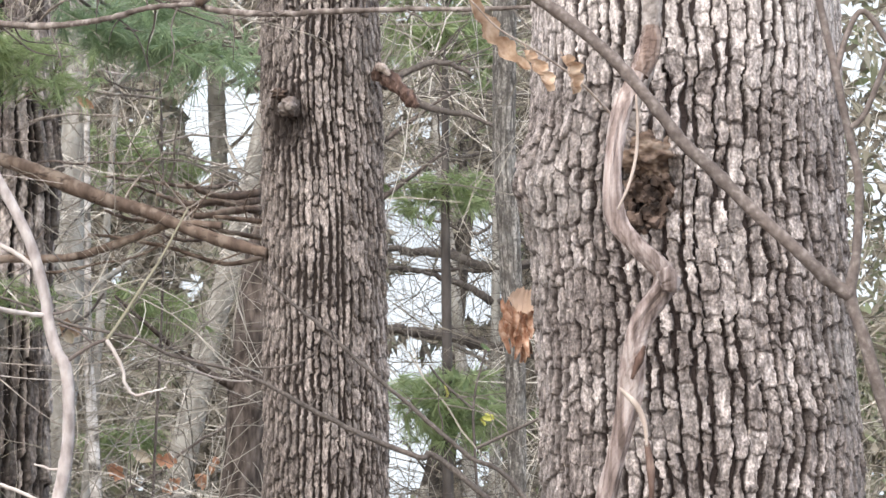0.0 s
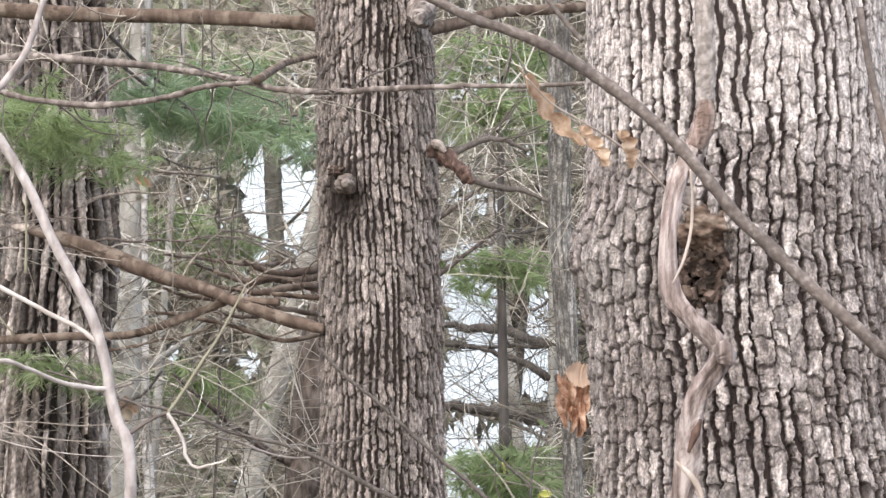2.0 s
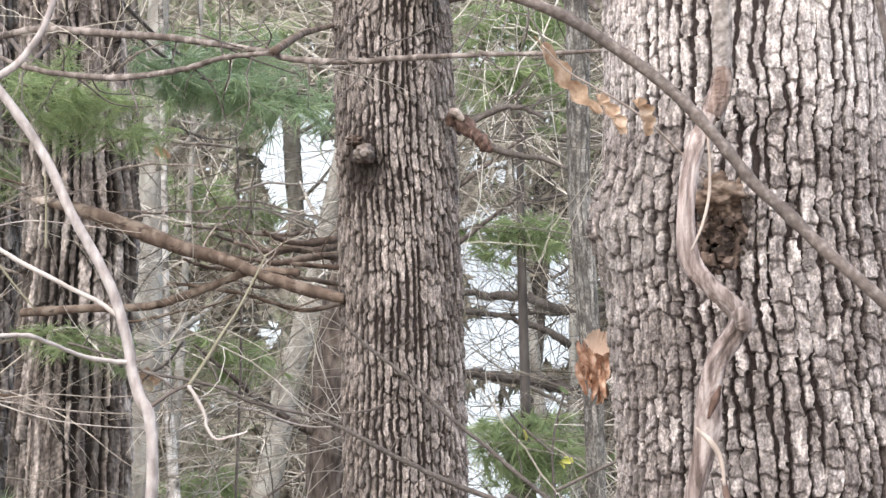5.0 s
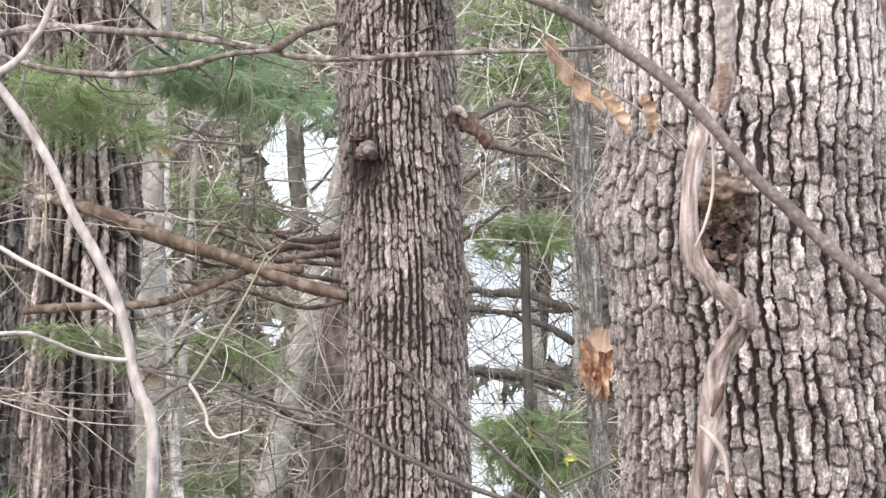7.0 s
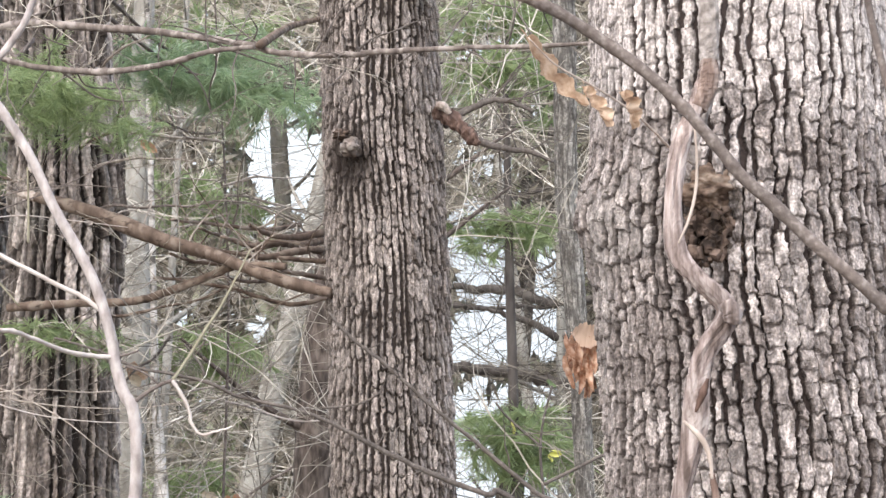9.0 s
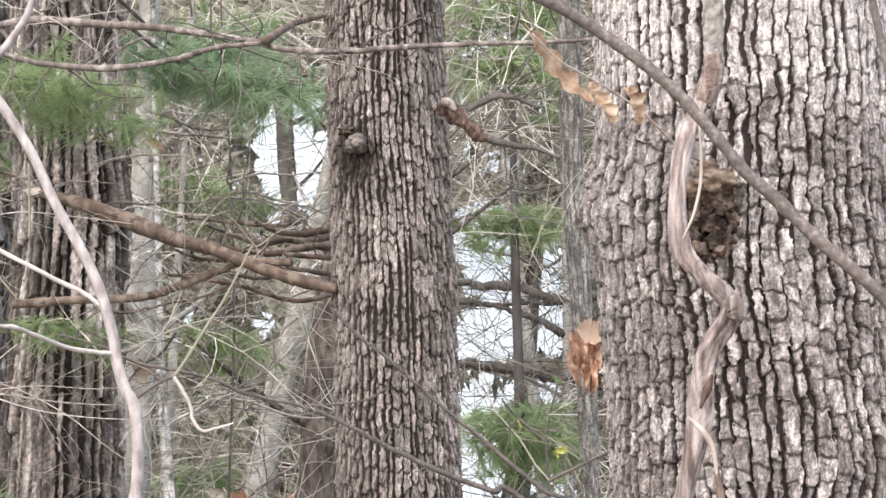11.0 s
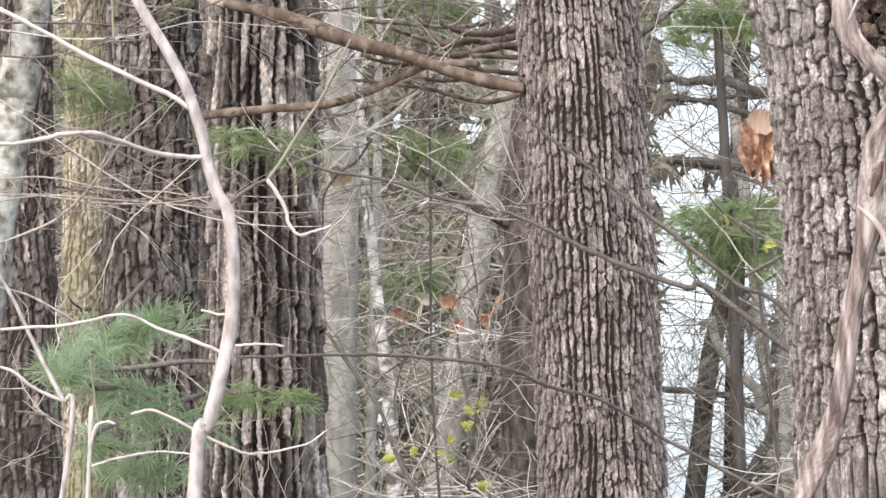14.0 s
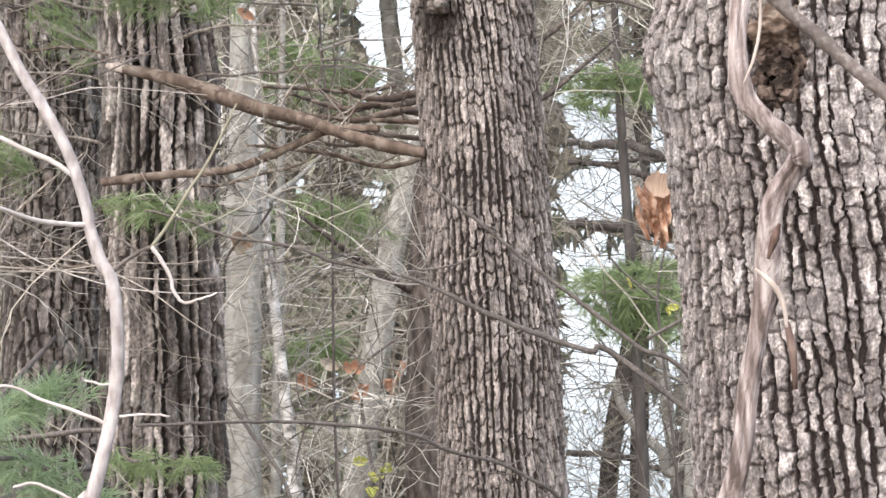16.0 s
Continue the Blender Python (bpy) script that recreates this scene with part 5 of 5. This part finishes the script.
# ---- pine boughs ----
def bough(points, spread, drop, tufts, parent, seed, size=0.11, blades=26, thin=0.0012, green=None, lift=-0.1):
    """A drooping pine bough: a thin limb with tufts of long needles hung along it."""
    rng = random.Random(seed)
    stem = limb("bough", points, [0.010, 0.006, 0.003], BROWN, parent, seed=seed, per=5)
    line = spline(points, 8)
    heap = Heap()
    for k in range(tufts):
        c = line[rng.randrange(len(line) // 5, len(line))]
        c = np.array(c) + (rng.gauss(0, spread * 0.55), rng.gauss(0, spread * 0.5), -abs(rng.gauss(0, drop * 0.6)) + 0.15 * drop)
        d = Vector((rng.gauss(0, 1), rng.gauss(0, 0.7), rng.gauss(lift, 0.55))).normalized()
        tone = min(1, max(0, rng.gauss(0.5, 0.18)))
        for b in range(blades):
            q = (d + Vector((rng.gauss(0, 0.42), rng.gauss(0, 0.42), rng.gauss(-0.1, 0.42)))).normalized()
            ln = size * rng.uniform(0.6, 1.15)
            s = q.cross(Vector((rng.gauss(0, 1), rng.gauss(0, 1), rng.gauss(0, 1)))).normalized() * thin
            p0 = Vector(c) + d * rng.uniform(-0.04, 0.04)
            p1 = p0 + q * ln * 0.55
            p2 = p0 + q * ln + Vector((0, 0, -0.15 * ln))
            heap.add([p0 + s, p0 - s, p1 - s * 0.9, p1 + s * 0.9, p2], [(0, 1, 2), (0, 2, 3), (3, 2, 4)], min(1, max(0, tone + rng.gauss(0, 0.12))))
    nd = under(part("needles", heap.mesh("needles"), green or NEEDLES, None, "soft green pine needles"), stem)
    nd["kind"] = "stuff"
    return stem


bough([(-1.3, 9.9, 3.6)] + [(-1.254, 9.000, 3.286), (-1.075, 9.000, 3.254), (-0.876, 9.000, 3.211)], 0.13, 0.085, 120, shag, 1, 0.075)
bough([(-1.3, 10.0, 3.5)] + [(-1.186, 9.200, 3.220), (-1.003, 9.200, 3.166), (-0.860, 9.200, 3.123)], 0.12, 0.085, 80, shag, 2, 0.075)
bough([(-1.2, 10.4, 3.9)] + [(-0.887, 11.000, 3.709), (-0.643, 11.000, 3.644), (-0.325, 11.000, 3.590)], 0.2, 0.14, 140, shag, 3, 0.13, 26, 0.002, PALE_NEEDLES)
bough([(-1.2, 10.4, 4.0)] + [(-0.966, 11.500, 3.885), (-0.761, 11.500, 3.856), (-0.555, 11.500, 3.932)], 0.2, 0.14, 70, shag, 4, 0.13, 26, 0.002, PALE_NEEDLES)
bough([(-1.5, 9.9, 3.7)] + [(-1.244, 9.300, 3.384), (-1.162, 9.300, 3.404), (-1.100, 9.300, 3.487)], 0.1, 0.08, 30, shag, 5, 0.08)
bough([(-1.35, 9.95, 2.5)] + [(-1.280, 9.700, 2.468), (-1.131, 9.700, 2.450), (-0.984, 9.700, 2.379)], 0.12, 0.06, 60, shag, 6, 0.07)
bough([(-1.75, 10.6, 2.0)] + [(-1.024, 6.000, 1.618), (-0.917, 6.000, 1.678), (-0.799, 6.000, 1.724)], 0.075, 0.02, 70, pine, 7, 0.075, 30, 0.001, PALE_NEEDLES, 0.6)
bough([(-1.75, 10.6, 1.9)] + [(-1.018, 6.200, 1.602), (-0.913, 6.200, 1.558), (-0.796, 6.200, 1.462)], 0.09, 0.06, 50, pine, 8, 0.075, 30, 0.001, PALE_NEEDLES)
bough([(-1.5, 10.6, 1.7)] + [(-1.265, 9.400, 1.509), (-1.120, 9.400, 1.503), (-0.998, 9.400, 1.478)], 0.1, 0.07, 45, pine, 9, 0.075)
bough([(-1.5, 10.6, 1.5)] + [(-1.042, 6.400, 1.464), (-0.975, 6.400, 1.407), (-0.879, 6.400, 1.362)], 0.08, 0.05, 40, pine, 10, 0.075, 30, 0.001, PALE_NEEDLES)
bough([(-1.9, 10.6, 3.3)] + [(-2.089, 10.400, 2.784), (-1.950, 10.400, 2.754), (-1.858, 10.400, 2.703)], 0.14, 0.12, 50, pine, 11)
bough([(-1.9, 10.6, 3.6)] + [(-1.687, 10.400, 3.389), (-1.595, 10.400, 3.271), (-1.503, 10.400, 3.176)], 0.13, 0.12, 60, pine, 12, 0.08)
limb("dead_branch", [(-1.172, 6.500, 1.633), (-1.074, 6.500, 1.608), (-0.960, 6.500, 1.610), (-0.847, 6.500, 1.619), (-0.777, 6.500, 1.614)], [0.0083, 0.0069, 0.0056], TWIG, pine, seed=31)
limb("dead_branch", [(-1.088, 6.500, 1.608), (-0.991, 6.500, 1.556), (-0.908, 6.500, 1.497), (-0.855, 6.500, 1.412)], [0.0069, 0.0056, 0.0042], TWIG, pine, seed=32)
limb("dead_branch", [(-1.102, 6.500, 1.616), (-1.048, 6.500, 1.544), (-1.017, 6.500, 1.432)], [0.0056, 0.0042], TWIG, pine, seed=33)

young = thing("pine_tree", (0.85, 20.0, 0.0), "young green pine in the middle distance", "tree")
limb("trunk", [(0.85, 20.0, -0.1), (0.86, 20, 2), (0.84, 20, 4), (0.84, 20, 7)], [0.05, 0.045, 0.035, 0.015], DARKBARK, young, seed=1)
bough([(0.85, 20, 2.53)] + [(0.736, 20.000, 2.619), (0.913, 20.000, 2.617), (1.155, 20.000, 2.526)], 0.3, 0.22, 80, young, 21, 0.2, 26, 0.0034)
bough([(0.85, 20, 4.11)] + [(0.535, 20.000, 4.162), (0.849, 20.000, 4.203), (1.205, 20.000, 4.153)], 0.22, 0.22, 90, young, 22, 0.16, 26, 0.0034)
bough([(0.85, 20, 5.17)] + [(0.597, 20.000, 5.386), (0.869, 20.000, 5.474), (1.225, 20.000, 5.287)], 0.26, 0.26, 80, young, 23, 0.22, 26, 0.0034)
bough([(0.85, 20, 4.91)] + [(0.513, 20.000, 5.845), (0.875, 20.000, 5.887), (1.190, 20.000, 5.837)], 0.28, 0.24, 75, young, 24, 0.22, 26, 0.0034)
bough([(0.85, 20, 2.33)] + [(0.718, 20.000, 2.359), (0.939, 20.000, 2.436), (1.194, 20.000, 2.293)], 0.28, 0.24, 90, young, 25, 0.2, 26, 0.0034)
hemlock = thing("pine_tree", (-2.35, 21.0, -0.1), "dark green evergreen deep in the woods", "tree")
limb("trunk", [(-2.35, 21.0, -0.25), (-2.35, 21, 3), (-2.35, 21, 7.0)], [0.07, 0.06, 0.02], DARKBARK, hemlock, seed=2)
bough([(-2.35, 21, 3.92)] + [(-1.938, 21.000, 4.652), (-1.609, 21.000, 4.553), (-1.327, 21.000, 4.455)], 0.28, 0.28, 120, hemlock, 26, 0.22, 26, 0.0034)
bough([(-2.35, 21, 2.69)] + [(-1.984, 21.000, 3.332), (-1.657, 21.000, 3.328), (-1.284, 21.000, 3.277)], 0.24, 0.17, 60, hemlock, 27, 0.22, 26, 0.0034)
bough([(-2.35, 21, 2.56)] + [(-2.105, 21.000, 3.321), (-1.729, 21.000, 3.303), (-1.355, 21.000, 3.285)], 0.24, 0.21, 55, hemlock, 28, 0.22, 26, 0.0034)
bough([(-2.35, 21, 4.94)] + [(-2.081, 21.000, 5.947), (-1.607, 21.000, 5.941), (-1.133, 21.000, 5.983)], 0.32, 0.32, 90, hemlock, 29, 0.24, 26, 0.0034)
bough([(-2.35, 21, 1.88)] + [(-1.983, 21.000, 2.216), (-1.705, 21.000, 2.212), (-1.612, 21.000, 2.211)], 0.17, 0.14, 60, hemlock, 30, 0.20, 26, 0.0034)

# ---- dark boughs that cross the bright gap ----
gap_tree = thing("dead_tree", (2.6, 24.0, -0.75), "dark dead tree with bare horizontal limbs", "tree")
limb("trunk", [(2.6, 24, -0.9), (2.6, 24, 3), (2.5, 24, 8)], [0.12, 0.1, 0.04], DARKBARK, gap_tree, seed=1)
limb("limb", [(2.6, 24, 3.0)] + [(1.534, 24.000, 3.106), (1.109, 24.000, 3.207), (0.683, 24.000, 3.266), (0.417, 24.000, 3.306)], [0.0479, 0.0639, 0.0532, 0.0426], DARKBARK, gap_tree, seed=2, wander=0.008, rough=0.3, spurs=9, spur=(0.45, 0.006))
limb("limb", [(2.6, 24, 3.6)] + [(1.542, 24.000, 3.534), (1.277, 24.000, 3.644), (0.958, 24.000, 3.782), (0.692, 24.000, 3.850), (0.425, 24.000, 3.880)], [0.0426, 0.0426, 0.0266, 0.0213], DARKBARK, gap_tree, seed=3, wander=0.008, spurs=9, spur=(0.45, 0.006))
limb("limb", [(2.6, 24, 4.1)] + [(1.495, 24.000, 3.883), (1.015, 24.000, 4.013), (0.694, 24.000, 4.027), (0.427, 24.000, 4.074)], [0.0266, 0.0479, 0.0479, 0.0319], DARKBARK, gap_tree, seed=4, wander=0.008, rough=0.3, spurs=9, spur=(0.45, 0.006))
limb("limb", [(2.6, 24, 5.6)] + [(1.417, 24.000, 5.537), (1.149, 24.000, 5.623), (0.824, 24.000, 5.545), (0.499, 24.000, 5.494)], [0.0319, 0.0426, 0.0373, 0.0213], DARKBARK, gap_tree, seed=5, wander=0.008, rough=0.3, spurs=9, spur=(0.45, 0.006))
limb("limb", [(2.6, 24, 5.2)] + [(1.354, 24.000, 4.993), (0.975, 24.000, 4.889), (0.705, 24.000, 4.784), (0.408, 24.000, 4.652)], [0.0160, 0.0213, 0.0160], DARKBARK, gap_tree, seed=6, wander=0.008, spurs=9, spur=(0.45, 0.006))
limb("limb", [(2.6, 24, 4.0)] + [(1.656, 24.000, 3.881), (1.120, 24.000, 3.861), (0.799, 24.000, 3.854), (0.425, 24.000, 3.896)], [0.0160, 0.0213, 0.0160], DARKBARK, gap_tree, seed=7, wander=0.008, spurs=9, spur=(0.45, 0.006))
limb("limb", [(2.6, 24, 2.2)] + [(1.329, 24.000, 0.984), (1.153, 24.000, 1.122), (0.954, 24.000, 1.341), (0.806, 24.000, 1.558), (0.756, 24.000, 1.824)], [0.0586, 0.0532, 0.0479, 0.0373], GREY, gap_tree, seed=8, spurs=6, spur=(0.4, 0.006))
limb("limb", [(2.6, 24, 2.0)] + [(1.358, 24.000, 1.035), (0.889, 24.000, 1.070), (0.577, 24.000, 1.135), (0.263, 24.000, 1.168)], [0.0213, 0.0319, 0.0319], DARKBARK, gap_tree, seed=9, wander=0.008, spurs=9, spur=(0.45, 0.006))
limb("limb", [(2.6, 24, 1.0)] + [(1.057, 24.000, 0.180), (1.264, 24.000, 0.697), (1.333, 24.000, 1.062), (1.309, 24.000, 1.326)], [0.0479, 0.0479, 0.0373], DARKBARK, gap_tree, seed=10)
limb("limb", [(2.6, 24, 3.3)] + [(1.555, 24.000, 4.233), (1.260, 24.000, 4.209), (0.966, 24.000, 4.294), (0.539, 24.000, 4.407)], [0.0160, 0.0160, 0.0106], DARKBARK, gap_tree, seed=11, wander=0.01, spurs=9, spur=(0.45, 0.006))


# ---- brush and far woods ----
def brush(name, label, count, ys, xs, zs, thick, seed, sides=3, length=(0.5, 1.6), clear=(), tones=(0.5, 0.26)):
    """A thicket of thin forking twigs. xs and zs: the spread per metre of distance, from the eye's height. clear: open places as (x/y, z/y, rx, rz)."""
    rng = random.Random(seed)
    heap = Heap()
    made = 0
    while made < count:
        y = rng.uniform(*ys)
        sx, sz = rng.uniform(*xs), rng.uniform(*zs)
        if any(((sx - cx) / rx) ** 2 + ((sz - cz) / rz) ** 2 < 1 and rng.random() < keep for cx, cz, rx, rz, keep in clear):
            continue
        p = Vector((0.25 + sx * y, y, 1.62 + sz * y))
        if p.z < 0.1 + float(ground_z(y)):
            continue
        a = rng.gauss(0.12, 0.55) if rng.random() < 0.78 else rng.gauss(1.57, 0.35)
        flip = rng.choice((-1, 1))
        d = Vector((math.cos(a) * flip, rng.gauss(0, 0.4), math.sin(a))).normalized()
        ln = rng.uniform(*length) * (y / 14) ** 0.5
        tone = min(1, max(0, rng.gauss(*tones)))
        r = thick * rng.uniform(0.5, 1.6)
        pts = [p]
        for s in range(6):
            d = (d + Vector((rng.gauss(0, 0.17), rng.gauss(0, 0.1), rng.gauss(-0.01, 0.17)))).normalized()
            pts.append(pts[-1] + d * ln / 6)
        ends = [((q.x - 0.25) / q.y, (q.z - 1.62) / q.y) for q in pts[3::3]]
        if any(((ex - cx) / rx) ** 2 + ((ez - cz) / rz) ** 2 < 1 and rng.random() < 0.85 * keep for ex, ez in ends for cx, cz, rx, rz, keep in clear):
            continue
        made += 1
        heap.tube(np.array(pts), [r * 0.5, r, r * 0.7, r * 0.3], sides, tone, made)
        for s in (2, 3, 4):
            q, e = pts[s], (d + Vector((rng.gauss(0, 0.6), rng.gauss(0, 0.4), rng.gauss(0.1, 0.6)))).normalized()
            sub = [q]
            for _ in range(5):
                e = (e + Vector((rng.gauss(0, 0.2), 0, rng.gauss(0, 0.2)))).normalized()
                sub.append(sub[-1] + e * ln / 14)
            heap.tube(np.array(sub), [r * 0.75, r * 0.35], 3, min(1, tone + 0.1), made)
    ob = part(name, heap.mesh(name), BRUSH)
    return tagged(ob, label, "brush", kind="stuff")


GAPS = [
    (0.0225, 0.2011, 0.0157, 0.0135, 0.6), (-0.1137, 0.2005, 0.0067, 0.0090, 0.7), (0.0157, 0.0381, 0.0157, 0.0157, 0.9), (0.0131, 0.1759, 0.0067, 0.0090, 0.6),
    (0.0167, 0.1121, 0.0101, 0.0135, 0.93), (0.0230, 0.0827, 0.0169, 0.0157, 0.93), (0.0455, 0.0847, 0.0101, 0.0135, 0.9), (0.0525, 0.1048, 0.0056, 0.0056, 0.85),
    (0.0182, 0.0581, 0.0157, 0.0090, 0.9), (0.0361, 0.0601, 0.0112, 0.0067, 0.85), (0.0111, 0.0271, 0.0090, 0.0112, 0.9), (0.0311, 0.0268, 0.0090, 0.0079, 0.8),
    (-0.0663, 0.1517, 0.0079, 0.0169, 0.97), (-0.0527, 0.1492, 0.0101, 0.0225, 0.97), (-0.0583, 0.1710, 0.0135, 0.0090, 0.93), (0.0146, 0.1234, 0.0101, 0.0135, 0.9), (0.0233, 0.1007, 0.0202, 0.0090, 0.93), (-0.0694, 0.0871, 0.0045, 0.0049, 0.95), (-0.1001, 0.0931, 0.0027, 0.0056, 0.9),
    (0.0240, 0.1506, 0.0090, 0.0067, 0.6), (0.0105, 0.1530, 0.0034, 0.0045, 0.6), (0.0185, 0.1131, 0.0124, 0.0124, 0.92), (0.0214, 0.0795, 0.0202, 0.0124, 0.9), (0.0081, 0.0556, 0.0090, 0.0067, 0.9),
    (0.0102, 0.0266, 0.0112, 0.0202, 0.96), (0.0046, 0.0003, 0.0067, 0.0180, 0.9), (0.0282, -0.0118, 0.0135, 0.0202, 0.85), (0.0055, -0.0263, 0.0112, 0.0135, 0.9), (0.0248, -0.0381, 0.0090, 0.0157, 0.9),
    (0.0427, 0.0163, 0.0090, 0.0112, 0.85), (0.0078, -0.0485, 0.0135, 0.0169, 0.95), (0.0264, -0.0514, 0.0101, 0.0135, 0.9), (-0.1079, -0.0218, 0.0056, 0.0090, 0.7), (-0.0901, 0.0266, 0.0045, 0.0056, 0.7), (-0.0998, 0.0933, 0.0027, 0.0045, 0.95), (-0.0697, 0.0862, 0.0045, 0.0056, 0.95), (-0.0762, -0.0153, 0.0020, 0.0056, 0.95), (-0.1234, 0.0303, 0.0022, 0.0045, 0.9),
    (0.0180, 0.0200, 0.0140, 0.0300, 0.92), (0.0120, -0.0300, 0.0140, 0.0300, 0.93), (0.0350, -0.0200, 0.0120, 0.0260, 0.92), (0.0200, 0.1150, 0.0120, 0.0200, 0.9), (0.0450, 0.1000, 0.0120, 0.0180, 0.9), (-0.1106, 0.1990, 0.0050, 0.0085, 0.97), (0.2000, 0.1500, 0.0200, 0.0700, 0.5), (-0.0570, 0.1480, 0.0140, 0.0200, 0.96),
    (-0.1986, 0.0382, 0.0031, 0.0090, 0.8), (-0.1135, 0.2033, 0.0034, 0.0045, 0.7),
]
brush("underbrush", "tangle of thin grey leafless twigs", 620, (10.8, 15), (-0.31, 0.06), (-0.09, 0.22), 0.0026, 3, clear=GAPS, tones=(0.62, 0.27))
brush("underbrush", "dense tangle of pale bare twigs", 1900, (15, 27), (-0.3, 0.2), (-0.08, 0.23), 0.0046, 4, clear=GAPS, tones=(0.71, 0.27))
brush("underbrush", "fine bare twigs against the sky", 900, (26, 31), (-0.3, 0.2), (-0.08, 0.23), 0.006, 5, clear=[(*g[:4], g[4] * 0.95) for g in GAPS])
brush("underbrush", "fine dark twigs crossing the bright gap", 750, (21, 26), (0.0, 0.07), (-0.075, 0.2), 0.0036, 8, length=(0.7, 2.0), tones=(0.2, 0.15))
near_brush = brush("underbrush", "pale bare twigs crossing before the dark trunks", 110, (7.0, 9.5), (-0.3, -0.07), (-0.09, 0.25), 0.0021, 6, length=(0.3, 0.9), tones=(0.55, 0.25))


def far_woods():
    """The deep wood: leaf clumps, twigs and stems by the ten thousand, open where the sky shows through."""
    rng = np.random.RandomState(7)
    n = 280000
    y = np.where(rng.rand(n) < 0.72, rng.uniform(27, 31, n), rng.uniform(31, 33, n))
    sx, sz = rng.uniform(-0.42, 0.36, n), rng.uniform(-0.1, 0.30, n)
    fill = y > 31
    keep = np.ones(n, bool)
    ragged = vnoise(sx * 230 + 70, sz * 230 + 70, 12)
    for cx, cz, rx, rz, chance in GAPS:
        keep &= ~((((sx - cx) / rx) ** 2 + ((sz - cz) / rz) ** 2 < 0.55 + 1.2 * ragged) & ((rng.rand(n) < chance + 0.06) | fill))
    keep &= vnoise(sx * 170 + 90, sz * 140 + 90, 3) + 0.4 * vnoise(sx * 420 + sz * 200 + 90, sz * 400 - sx * 150 + 190, 4) < np.where(fill, 1.16, 1.0)
    keep &= 1.62 + sz * y > ground_z(y) + 0.05
    y, sx, sz, fill = y[keep], sx[keep], sz[keep], fill[keep]
    n = len(y)
    c = np.stack([0.25 + sx * y, y, 1.62 + sz * y], -1)
    size = rng.uniform(0.02, 0.078, (n, 1)) * np.where(fill, 1.5, 1.0)[:, None]
    ang = rng.uniform(0, 6.28, n)
    a = np.stack([np.cos(ang), rng.normal(0, 0.4, n), np.sin(ang)], -1) * size * rng.uniform(1, 2.6, (n, 1))
    b = np.stack([-np.sin(ang), rng.normal(0, 0.4, n), np.cos(ang)], -1) * size * 0.55
    verts = np.stack([c - a, c - b * rng.uniform(0.5, 1.2, (n, 1)), c + a, c + b * rng.uniform(0.5, 1.2, (n, 1))], 1).reshape(-1, 3)
    faces = np.arange(4 * n).reshape(n, 4)
    tone = np.clip(0.47 + 0.7 * (vnoise(sx * 60 + 50, sz * 45 + 50, 9) - 0.5) + rng.normal(0, 0.16, n), 0, 1)
    me = raw_mesh("far_woods", verts, faces, {"tone": np.repeat(tone, 4)}, False)
    tagged(part("far_woods", me, WOODS), "grey-brown depth of bare autumn woods", "woods", kind="stuff")


def unseen_side_woods():
    """Unseen woods added on the left, to keep open sky light off the trunks."""
    rng = np.random.RandomState(17)
    n = 30000
    x, y, z = rng.uniform(-9.5, -7.5, n), rng.uniform(1, 26, n), rng.uniform(0, 1, n) ** 1.2 * 8
    keep = vnoise(y * 1.3 + 50, z * 0.15, 2) + 0.05 * z < 0.85
    x, y, z = x[keep], y[keep], z[keep]
    n = len(x)
    c = np.stack([x, y, z], -1)
    a = rng.normal(0, 1, (n, 3)) * 0.1
    b = rng.normal(0, 1, (n, 3)) * 0.06
    verts = np.stack([c - a, c - b, c + a, c + b], 1).reshape(-1, 3)
    me = raw_mesh("unseen_side_woods", verts, np.arange(4 * n).reshape(n, 4), {"tone": np.repeat(np.clip(rng.normal(0.4, 0.2, n), 0, 1), 4)}, False)
    tagged(part("unseen_side_woods", me, WOODS), "unseen brown leaves and twigs added to shade the left side", "woods", kind="stuff")


far_woods()
unseen_side_woods()
